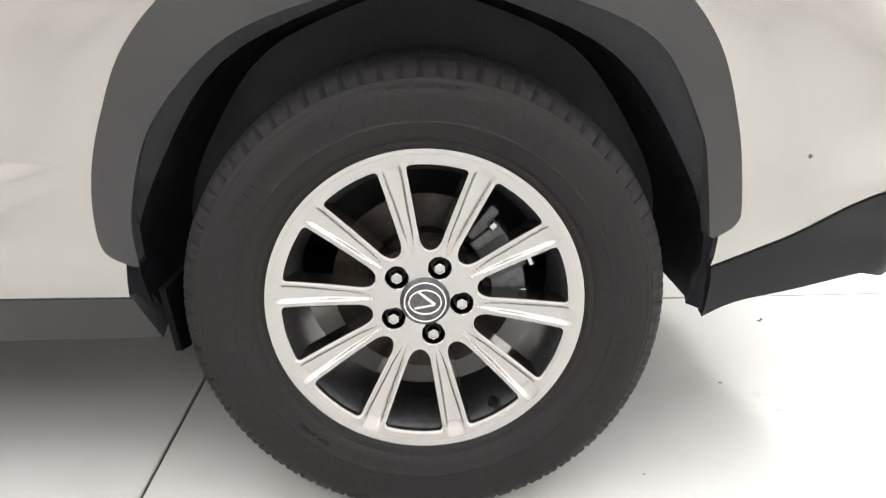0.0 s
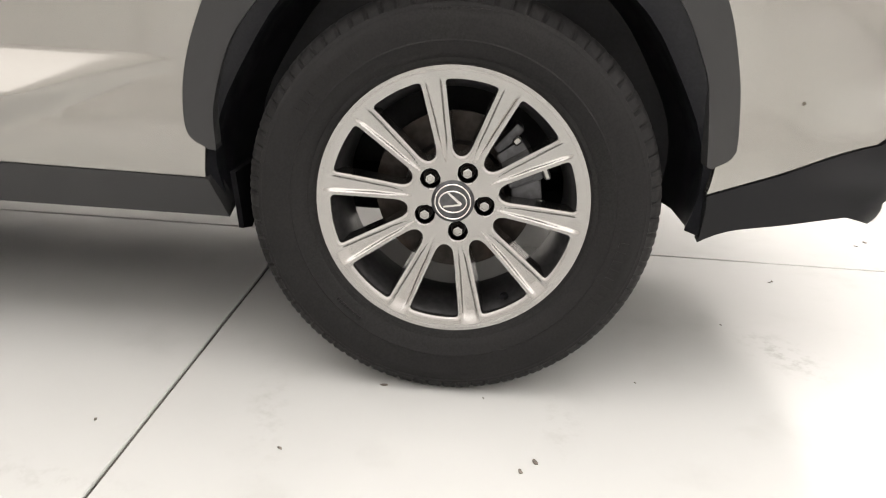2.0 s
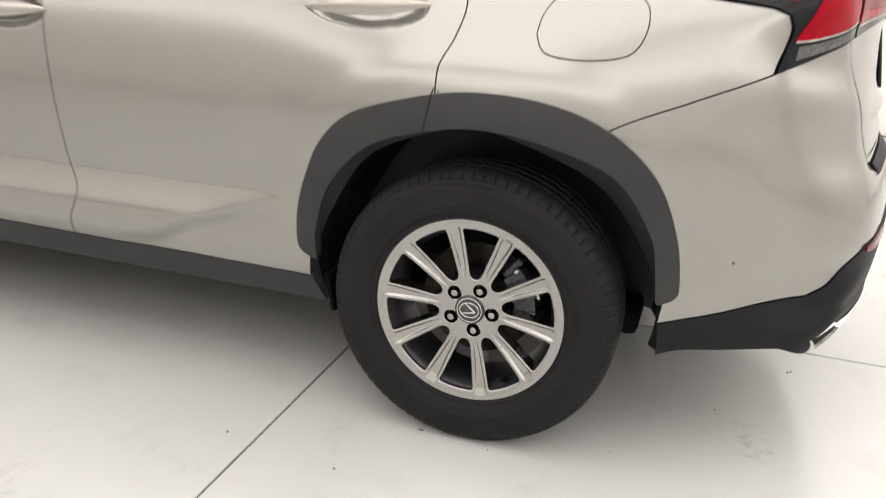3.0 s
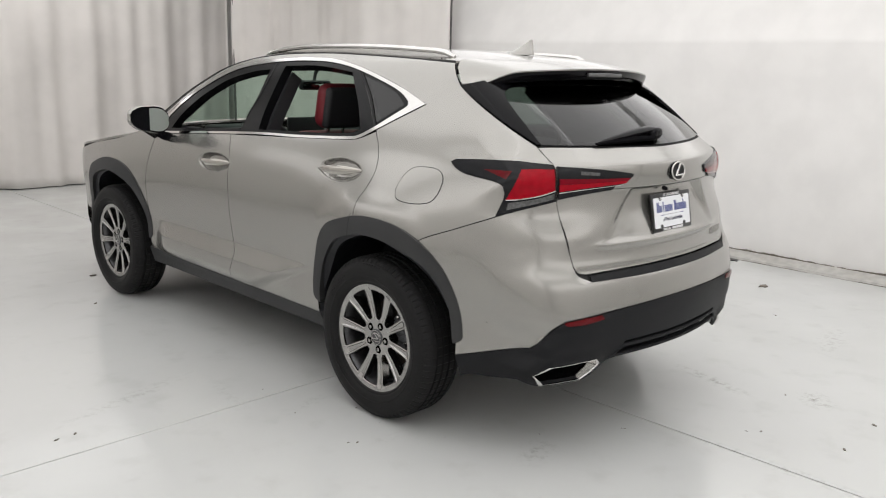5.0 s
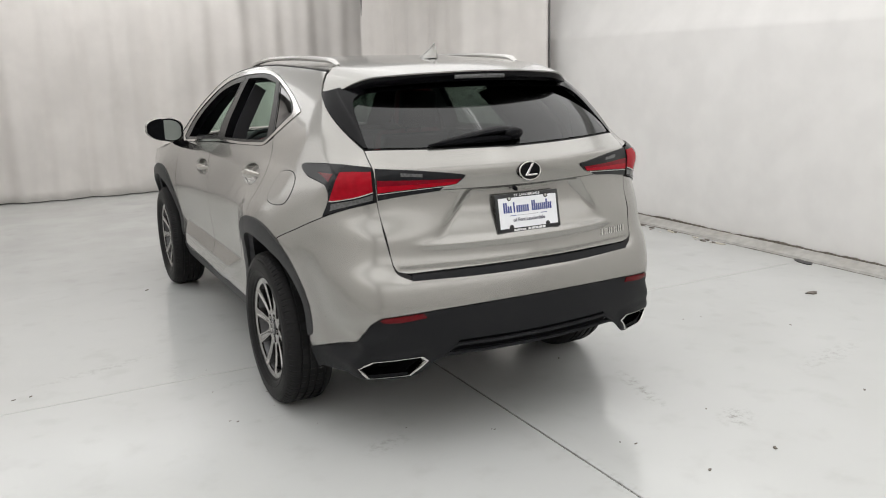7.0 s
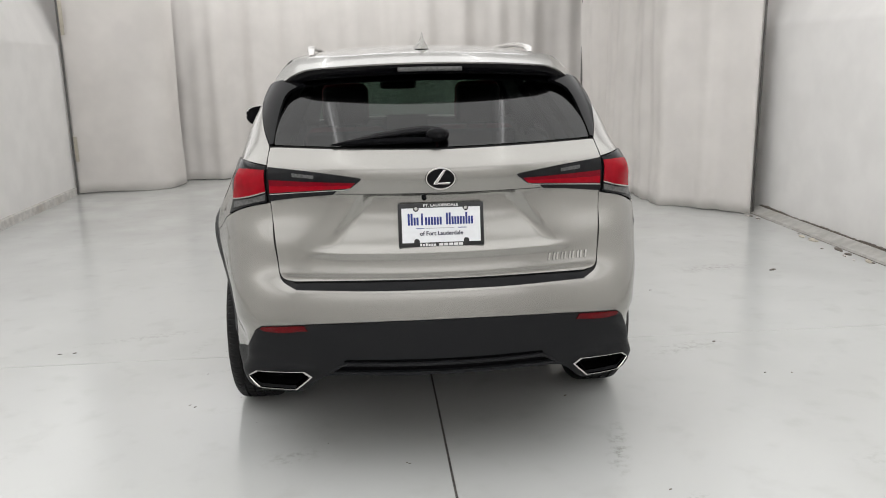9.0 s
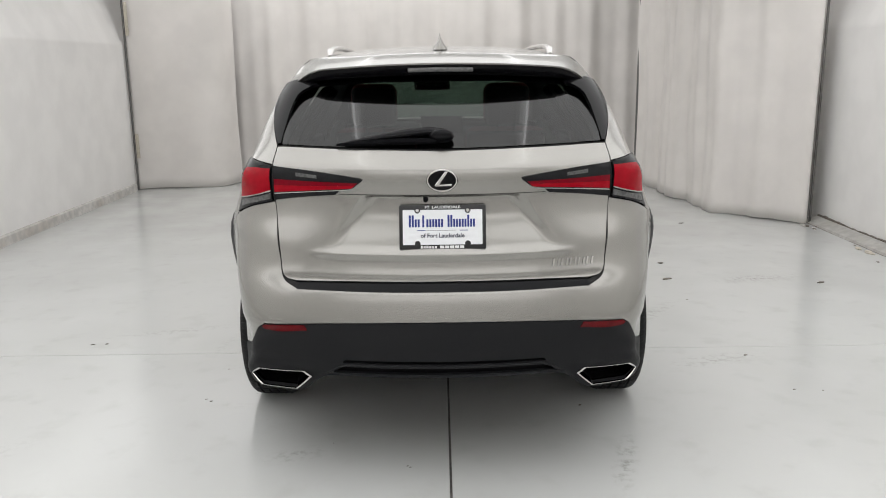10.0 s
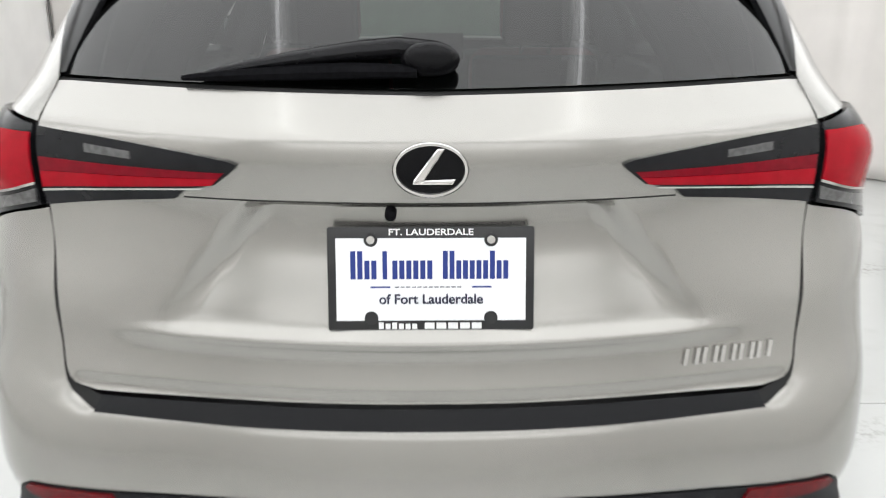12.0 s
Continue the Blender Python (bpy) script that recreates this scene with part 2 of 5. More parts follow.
def half_width(y, z):
    w = HALF(z)
    w = w + .074 * np.exp(-((y + .02) / .40) ** 2 - ((z - .87) / .20) ** 2)          # rear haunch
    w = w + .060 * np.exp(-((y - 2.66) / .42) ** 2 - ((z - .78) / .22) ** 2)         # front wing
    w = w - .025 * smooth(2.3, 3.6, y) - .07 * np.clip(y - 2.85, 0, 2) ** 2          # nose
    for y0, z0 in ((.295, 1.082), (1.405, 1.010)):                                   # cups behind the door handles
        w = w - .034 * smooth(1, .35, ((y - y0) / .165) ** 2 + ((z - z0) / .050) ** 2)
    rho = np.hypot(y, z - .40)                                                       # flare lip over the rear arch
    w = w + .005 * smooth(.640, .565, rho) * smooth(.45, .62, z)
    end = .47 + 2.4 * np.clip(.585 - z, 0, .2)                                       # ledge low on the doors
    w = w + .029 * smooth(end, end + .16, y) * (1 - smooth(1.95, 2.15, y)) * np.clip((.590 - z) / .082, 0, 1) * smooth(.34, .44, z)
    w = w - .022 * smooth(-.25, -.60, y) - .036 * smooth(-.42, -.82, y) * smooth(1.0, .88, z)
    w = w - .050 * smooth(-.55, -.80, y) * smooth(.62, .50, z) * (1 - .62 * smooth(.47, .40, z))  # lower corners of the rear bumper tuck in
    return w - .10 * np.clip(-.25 - y, 0, 2) ** 2 * smooth(.7, 1.0, z)


def tail(x, z):
    edge = .262 + .80 * (1.09 - z)                                                   # recess round the number plate
    dent = .028 * smooth(edge + .032, edge - .032, np.abs(x)) * smooth(1.096, 1.084, z) * smooth(.86, 1.03, z)
    dent = dent - .010 * np.exp(-((z - .879) / .014) ** 2) * smooth(.54, .36, np.abs(x))  # crease under the plate
    dent = dent + .010 * smooth(.810, .782, z) * smooth(.752, .772, z) * smooth(.62, .56, np.abs(x))  # turned-in foot of the tailgate
    dent = dent - .032 * smooth(.54, .78, np.abs(x)) * np.exp(-((z - 1.11) / .085) ** 2)  # lamps stand out at the corners
    dent = dent - .020 * smooth(.36, .80, np.abs(x)) * smooth(.40, .52, z) * smooth(1.02, .90, z)
    dent = dent - .012 * smooth(.46, .53, np.abs(x)) * smooth(.30, .36, z) * smooth(.478, .440, z)  # housings of the exhaust finishers
    return TAIL(z) + dent + BOW(z) * x * x + .25 * np.clip(np.abs(x) - .5, 0, 2) ** 2


def nose(x, z):
    return 3.64 - .26 * x * x - .25 * np.clip(z - .62, 0, 2) ** 2 - .35 * np.clip(.42 - z, 0, 1)


def soft_max(a, b, k):
    h = np.clip(k - np.abs(a - b), 0, None) / k
    return np.maximum(a, b) + h * h * k * .25


def body(x, y, z):
    """Signed measure of the car's skin: below zero inside."""
    x = np.abs(x)
    f = soft_max(x - half_width(y, z), tail(x, z) - y, .16 - .10 * np.exp(-((z - 1.155) / .06) ** 2) - .115 * smooth(.575, .49, z) - .08 * smooth(1.20, 1.44, z))
    return soft_max(f, y - nose(x, z), .28)


def solve(fn, lo, hi):
    """Where fn turns from below zero to above, element by element."""
    lo, hi = np.array(lo, float), np.array(hi, float)
    for _ in range(42):
        mid = (lo + hi) / 2
        out = fn(mid) > 0
        hi, lo = np.where(out, mid, hi), np.where(out, lo, mid)
    return (lo + hi) / 2


AXIS = 0.2


def skin(mode, uv):
    """Points of the skin for plane coordinates: side (y, z), rear (x, z) or polar (angle from the rear, z); the car's left side has x below zero."""
    u, z = np.asarray(uv, float).T
    if mode == "side":
        x = solve(lambda s: body(s, u, z), 0 * u, 0 * u + 1.3)
        return np.stack([-x, u, z], 1)
    if mode == "rear":
        y = -solve(lambda s: body(u, -s, z), 0 * u - .6, 0 * u + 1.3)
        return np.stack([u, y, z], 1)
    r = solve(lambda s: body(s * np.sin(u), AXIS - s * np.cos(u), z), 0 * u, 0 * u + 4.5)
    return np.stack([-r * np.sin(u), AXIS - r * np.cos(u), z], 1)


def skin_normals(p):
    e, g = 2e-3, []
    for k in range(3):
        d = np.zeros(3)
        d[k] = e
        g.append(body(*(p + d).T) - body(*(p - d).T))
    g = np.stack(g, 1)
    return g / np.linalg.norm(g, axis=1, keepdims=True)



# ---- mesh helpers ----
import functools
from mathutils.geometry import delaunay_2d_cdt


def mesh_object(name, verts, faces, mat, parent=None, label="", normals=None, flat=False):
    me = bpy.data.meshes.new(name)
    me.from_pydata([tuple(map(float, v)) for v in verts], [], [tuple(map(int, f)) for f in faces])
    me.materials.append(mat)
    me.polygons.foreach_set("use_smooth", [not flat] * len(me.polygons))
    if normals is not None:
        me.normals_split_custom_set_from_vertices([tuple(map(float, n)) for n in normals])
    me.update()
    ob = new(name, me)
    ob.parent = parent
    if label:
        ob["label"] = label
    return ob


def part(name, bm, mat, parent, label="", sharp=35):
    """Links a bmesh as one mesh object under a thing or a part."""
    bmesh.ops.recalc_face_normals(bm, faces=bm.faces)
    for f in bm.faces:
        f.smooth = True
    for e in bm.edges:
        if len(e.link_faces) == 2 and e.calc_face_angle(0) > radians(sharp):
            e.smooth = False
    me = bpy.data.meshes.new(name)
    bm.to_mesh(me)
    bm.free()
    me.materials.append(mat)
    ob = new(name, me)
    ob.parent = parent
    if label:
        ob["label"] = label
    return ob


def mirrored(ob):
    """The same part on the other side of the car."""
    me = ob.data.copy()
    n = len(me.vertices)
    co = np.empty(n * 3)
    me.vertices.foreach_get("co", co)
    own = np.empty(len(me.loops) * 3)
    me.corner_normals.foreach_get("vector", own)
    own = own.reshape(-1, 3)
    idx = np.empty(len(me.loops), int)
    me.loops.foreach_get("vertex_index", idx)
    co = co.reshape(-1, 3)
    co[:, 0] *= -1
    faces, loops_n = [], []
    for p in me.polygons:
        order = list(p.loop_indices)[::-1]
        faces.append([int(idx[k]) for k in order])
        loops_n += [(-own[k][0], own[k][1], own[k][2]) for k in order]
    made = bpy.data.meshes.new(ob.data.name)
    made.from_pydata(co.tolist(), [], faces)
    for mt in me.materials:
        made.materials.append(mt)
    made.polygons.foreach_set("use_smooth", [True] * len(made.polygons))
    made.normals_split_custom_set(loops_n)
    made.update()
    twin = new(ob.name.split(".")[0], made)
    twin.parent = ob.parent
    for key in ob.keys():
        twin[key] = ob[key]
    return twin


def catmull(pts, step=.012):
    """A smooth line through the points, sampled at about the step."""
    p = np.array(pts, float)
    if len(p) == 2:
        n = max(1, int(np.linalg.norm(p[1] - p[0]) / step))
        return [p[0] + (p[1] - p[0]) * k / n for k in range(n)] + [p[1]]
    q = np.vstack([2 * p[0] - p[1], p, 2 * p[-1] - p[-2]])
    out = []
    for i in range(1, len(q) - 2):
        n = max(1, int(np.linalg.norm(q[i + 1] - q[i]) / step))
        t = (np.arange(n) / n)[:, None]
        a, b, c, d = q[i - 1:i + 3]
        out += list(.5 * (2 * b + (c - a) * t + (2 * a - 5 * b + 4 * c - d) * t ** 2 + (3 * b - a - 3 * c + d) * t ** 3))
    return out + [p[-1]]


ARC = .9


def plane_point(mode, q):
    """A point given as ('s', y, z), ('m', y, z) on the right side or ('r', x, z), in the plane of the mode."""
    kind, a, z = q
    if mode == "side":
        return (a, z)
    if mode == "rear":
        return (a, z)
    x, y, z = skin("rear" if kind == "r" else "side", [(a, z)])[0]
    return (math.atan2(x if kind == "m" else -x, AXIS - y) * ARC, z)


def lift_off(mode, uv):
    uv = np.array(uv, float)
    if mode == "polar":
        uv = uv * (1 / ARC, 1)
    return skin(mode, uv)


def outline(mode, segs, step=.012):
    """One closed line out of smooth pieces that meet in corners."""
    out = []
    for seg in segs:
        out += catmull([plane_point(mode, q) for q in seg], step)[:-1]
    return np.array(out)


def inside(poly, pts):
    x, y = pts[:, 0][:, None], pts[:, 1][:, None]
    a, b = poly, np.roll(poly, -1, 0)
    cross = (a[:, 1] > y) != (b[:, 1] > y)
    with np.errstate(divide="ignore", invalid="ignore"):
        at = a[:, 0] + (y - a[:, 1]) * (b[:, 0] - a[:, 0]) / (b[:, 1] - a[:, 1])
    return ((cross & (x < at)).sum(1) % 2) == 1


def area2(p):
    a, b = p, np.roll(p, -1, 0)
    return (a[:, 0] * b[:, 1] - b[:, 0] * a[:, 1]).sum()


def shrink(p, d):
    """The closed line, moved inwards by d."""
    if area2(p) < 0:
        p = p[::-1]
    t = np.roll(p, -1, 0) - np.roll(p, 1, 0)
    t /= np.linalg.norm(t, axis=1, keepdims=True) + 1e-12
    return p + d * np.stack([-t[:, 1], t[:, 0]], 1)


def panel(name, mode, segs, mat, parent, lift=0.0, depth=.016, gap=.0018, step=.022, holes=(), fine=(), label="", both=True, roll=.0015):
    """A sheet that follows the car's skin inside an outline, with turned-in edges. lift: how proud it lies, a number or a function of the points."""
    loops = [shrink(outline(mode, segs), gap)] + [shrink(outline(mode, h), -gap)[::-1] for h in holes]
    lo, hi = loops[0].min(0), loops[0].max(0)
    grids = [(lo, hi, step)] + [(np.array(f[:2]), np.array(f[2:4]), f[4]) for f in fine]
    edge = np.vstack(loops)
    inner = np.zeros((0, 2))
    for k, (a, b, s) in enumerate(grids):
        gx, gy = np.meshgrid(np.arange(a[0], b[0] + s, s), np.arange(a[1], b[1] + s, s * .87))
        gx = gx + (np.arange(gx.shape[0]) % 2)[:, None] * s / 2
        g = np.stack([gx.ravel(), gy.ravel()], 1)
        g = g[inside(loops[0], g)]
        for h in loops[1:]:
            g = g[~inside(h, g)]
        if len(g):
            near = np.full(len(g), 9.0)
            for c in range(0, len(edge), 64):
                near = np.minimum(near, np.sqrt(((g[:, None] - edge[None, c:c + 64]) ** 2).sum(-1)).min(1))
            g = g[near > .5 * s]
        if k == 0:
            for a2, b2, s2 in grids[1:]:
                g = g[~((g > a2 - .004) & (g < b2 + .004)).all(1)]
        inner = np.vstack([inner, g])
    counts, faces, start = [len(q) for q in loops], [], 0
    for n in counts:
        faces.append(list(range(start, start + n)))
        start += n
    flat = np.vstack([edge, inner])
    vs, _, fs, origin, _, _ = delaunay_2d_cdt([Vector(map(float, q)) for q in flat], [], faces, 2, 1e-6)
    uv = np.array([tuple(v) for v in vs])
    where = {}
    for i, src in enumerate(origin):
        for q in src:
            where[q] = i
    pts = lift_off(mode, uv)
    nor = skin_normals(pts)
    up = lift(pts) if callable(lift) else lift
    pts = pts + nor * np.reshape(up, (-1, 1)) if callable(lift) else pts + nor * up
    rim = [[where[q] for q in f if q in where] for f in faces]
    for r in rim:
        pts[r] -= nor[r] * roll
    tris = []
    for f in fs:
        a, b, c = (pts[k] for k in f[:3])
        tris.append(f if np.dot(np.cross(b - a, c - a), nor[f[0]]) > 0 else list(f)[::-1])
    verts, norms, n0 = list(pts), list(nor), len(pts)
    for r in rim:
        m = len(r)
        p, q = pts[r], nor[r]
        tang = np.roll(p, -1, 0) - np.roll(p, 1, 0)
        out = np.cross(tang, q)
        out /= np.linalg.norm(out, axis=1, keepdims=True) + 1e-12
        base = len(verts)
        verts += list(p) + list(p - q * depth)
        norms += list(out) + list(out)
        for k in range(m):
            j = (k + 1) % m
            tris.append([base + k, base + m + k, base + m + j, base + j])
    ob = mesh_object(name, verts, tris, mat, parent, label, norms)
    if both:
        mirrored(ob)
    return ob


def seam(mode, seg, parent, width=.007, sink=.006, name="panel_gap"):
    """The dark bottom of a joint between two panels."""
    line = np.array(catmull([plane_point(mode, q) for q in seg], .02))
    t = np.gradient(line, axis=0)
    t /= np.linalg.norm(t, axis=1, keepdims=True) + 1e-12
    side = np.stack([-t[:, 1], t[:, 0]], 1) * width
    a, b = lift_off(mode, line + side), lift_off(mode, line - side)
    a, b = a - skin_normals(a) * sink, b - skin_normals(b) * sink
    n = len(a)
    ob = mesh_object(name, list(a) + list(b), [(i, i + 1, n + i + 1, n + i) for i in range(n - 1)], GAP, parent)
    mirrored(ob)
    return ob


def sheet(name, fn, nu, nv, mat, parent, label="", thick=.012):
    """A sheet of thickness over a grid: fn(u, v) with u and v from 0 to 1."""
    u, v = np.meshgrid(np.linspace(0, 1, nu), np.linspace(0, 1, nv), indexing="ij")
    p = fn(u, v)
    du, dv = np.gradient(p, axis=0), np.gradient(p, axis=1)
    n = np.cross(du, dv)
    n /= np.linalg.norm(n, axis=-1, keepdims=True) + 1e-12
    verts = list(p.reshape(-1, 3)) + list((p - n * thick).reshape(-1, 3))
    m = nu * nv
    norms = list(n.reshape(-1, 3)) + list(-n.reshape(-1, 3))
    faces = []
    for i in range(nu - 1):
        for j in range(nv - 1):
            q = [i * nv + j, (i + 1) * nv + j, (i + 1) * nv + j + 1, i * nv + j + 1]
            faces += [q, [k + m for k in q[::-1]]]
    rim = [i * nv for i in range(nu)] + [(nu - 1) * nv + j for j in range(1, nv)] + [i * nv + nv - 1 for i in range(nu - 2, -1, -1)] + [j for j in range(nv - 2, 0, -1)]
    base, c = len(verts), p.reshape(-1, 3).mean(0)
    for k in rim:
        for w in (k, k + m):
            verts.append(verts[w])
            o = verts[w] - c
            norms.append(o / (np.linalg.norm(o) + 1e-9))
    for k in range(len(rim)):
        j = (k + 1) % len(rim)
        faces.append([base + 2 * k, base + 2 * k + 1, base + 2 * j + 1, base + 2 * j])
    return mesh_object(name, verts, faces, mat, parent, label, norms)


def lathe(profile, n=72, wobble=None):
    """A bmesh turned round the x axis out of (x, radius) pairs."""
    bm = bmesh.new()
    rings = []
    for k in range(n):
        a = 2 * math.pi * k / n
        ring = []
        for i, (x, r) in enumerate(profile):
            if wobble:
                x, r = wobble(i, k, x, r)
            ring.append(bm.verts.new((x, r * math.sin(a), r * math.cos(a))))
        rings.append(ring)
    for k in range(n):
        a, b = rings[k], rings[(k + 1) % n]
        for i in range(len(profile) - 1):
            bm.faces.new((a[i], a[i + 1], b[i + 1], b[i]))
    return bm


def box(bm, lo, hi, bevel=0.0, seg=2, m=None):
    """Adds a box with rounded edges to a bmesh."""
    size = [b - a for a, b in zip(lo, hi)]
    mid = [(a + b) / 2 for a, b in zip(lo, hi)]
    made = bmesh.ops.create_cube(bm, size=1, matrix=(m or Matrix()) @ Matrix.Translation(mid) @ Matrix.Diagonal((*size, 1)))
    if bevel:
        es = {e for v in made["verts"] for e in v.link_edges}
        bmesh.ops.bevel(bm, geom=list(es), offset=bevel, segments=seg, affect="EDGES", profile=.5)
    return bm


def tube(points, radius, n=10, squash=(1, 1), caps=True):
    """A bmesh that follows points with a round or squashed section; squash: across, up."""
    bm = bmesh.new()
    pts = [Vector(p) for p in points]
    rings = []
    for i, p in enumerate(pts):
        t = (pts[min(i + 1, len(pts) - 1)] - pts[max(i - 1, 0)]).normalized()
        s = t.cross(Vector((0, 0, 1)))
        s = s.normalized() if s.length > 1e-4 else Vector((1, 0, 0))
        u = s.cross(t)
        r = radius[i] if isinstance(radius, (list, tuple)) else radius
        rings.append([bm.verts.new(p + s * (math.cos(2 * math.pi * k / n) * r * squash[0]) + u * (math.sin(2 * math.pi * k / n) * r * squash[1])) for k in range(n)])
    for a, b in zip(rings, rings[1:]):
        for k in range(n):
            bm.faces.new((a[k], a[(k + 1) % n], b[(k + 1) % n], b[k]))
    if caps:
        bm.faces.new(rings[0])
        bm.faces.new(rings[-1][::-1])
    return bm


def prism(points, depth_vec, bm=None):
    """Adds a flat closed outline, pushed along a vector, to a bmesh."""
    bm = bm or bmesh.new()
    d = Vector(depth_vec)
    a = [bm.verts.new(p) for p in points]
    b = [bm.verts.new(Vector(p) + d) for p in points]
    bm.faces.new(a)
    bm.faces.new(b[::-1])
    for k in range(len(a)):
        j = (k + 1) % len(a)
        bm.faces.new((a[k], b[k], b[j], a[j]))
    return bm


def text_part(words, size, m, mat, parent, label, width=None):
    cu = bpy.data.curves.new("lettering", "FONT")
    cu.body, cu.size, cu.align_x, cu.align_y, cu.extrude = words, size, "CENTER", "CENTER", .0004
    cu.offset = size * .022
    ob = bpy.data.objects.new("lettering", cu)
    me = bpy.data.meshes.new_from_object(ob)
    bpy.data.objects.remove(ob)
    if width:
        xs = [v.co.x for v in me.vertices]
        k = width / (max(xs) - min(xs))
        for v in me.vertices:
            v.co.x *= k
    me.transform(m)
    me.materials.clear()
    me.materials.append(mat)
    made = new("lettering", me)
    made.parent = parent
    made["label"] = label
    return made




# ---- the studio ----
LEFT, RIGHT, BACK, FRONT = -3.95, 3.72, 8.15, -6.0


def make_floor():
    bm = bmesh.new()
    box(bm, (LEFT - .5, FRONT - .3, -.20), (RIGHT + .9, BACK + .4, -.006))
    base = tagged(part("floor", bm, JOINT, None), "pale painted concrete studio floor with straight saw-cut joints", "floor", kind="structure")
    xs, ys = (LEFT - .45, .020, RIGHT + .85), (FRONT - .25, .497, BACK + .35)
    for i in range(2):
        for j in range(2):
            bm = bmesh.new()
            box(bm, (xs[i] + .0045, ys[j] + .0030, -.06), (xs[i + 1] - .0045, ys[j + 1] - .0030, 0), .0022, 1)
            part("slab", bm, FLOOR, base)


def make_wall(name, x, side, label):
    """A side wall whose upper part leans outwards, a tilt added to brighten it."""
    bm = bmesh.new()
    prof = [(x, -.02), (x, 1.82), (x + side * .008, 1.86), (x + side * .035, 1.91), (x + side * .52, CEILING + .02), (x + side * .72, CEILING + .02), (x + side * .72, -.02)]
    prism([(a, FRONT, z) for a, z in prof], (0, BACK - FRONT, 0), bm)
    return tagged(part(name, bm, WALL, None, sharp=40), label, "wall", kind="structure")


def make_flat_wall(name, lo, hi, label):
    bm = bmesh.new()
    box(bm, lo, hi)
    return tagged(part(name, bm, WALL, None), label, "wall", kind="structure")


def make_curtain(path, top, bottom_of, folds, depth, label, name="curtain", thin=.012, taper=.45):
    """A hanging vinyl sheet along a line in plan, with folds that grow towards its foot."""
    line = np.array(catmull(path, .03))
    d = np.r_[0, np.cumsum(np.linalg.norm(np.diff(line, axis=0), axis=1))]
    t = np.gradient(line, axis=0)
    t /= np.linalg.norm(t, axis=1, keepdims=True)
    nrm = np.stack([-t[:, 1], t[:, 0]], 1)
    zs = np.linspace(0, 1, 26)
    verts, faces = [], []
    wave = np.zeros(len(d))
    for k, (freq, amp, ph) in enumerate(folds):
        wave += amp * np.sin(2 * math.pi * freq * d + ph + .6 * np.sin(1.7 * d + k))
    for off in (0, thin):
        for i in range(len(d)):
            for z in zs:
                low = bottom_of(d[i], d[-1])
                h = low + (top - low) * z
                w = wave[i] * depth * (1 - taper * z) + .012 * math.sin(3.1 * d[i] + 2.3 * h) + .006 * math.sin(7 * d[i] - 3.7 * h)
                p = line[i] + nrm[i] * (w + off)
                verts.append((p[0], p[1], h))
    m, nz = len(d) * len(zs), len(zs)
    for i in range(len(d) - 1):
        for j in range(nz - 1):
            q = [i * nz + j, (i + 1) * nz + j, (i + 1) * nz + j + 1, i * nz + j + 1]
            faces += [q, [k + m for k in q[::-1]]]
        faces += [[i * nz, i * nz + m, (i + 1) * nz + m, (i + 1) * nz]]
    for i in (0, len(d) - 1):
        faces += [[i * nz + j, i * nz + j + 1, i * nz + j + 1 + m, i * nz + j + m] for j in range(nz - 1)]
    ob = mesh_object(name, verts, faces, CLOTH, None)
    return tagged(ob, label, "curtain", "studio curtains")


def upright(x, y, z0, z1, r, mat, name, label, parent):
    bm = tube([(x, y, z0), (x, y, (z0 + z1) / 2), (x, y, z1)], r, 8)
    return part(name, bm, mat, parent, label)


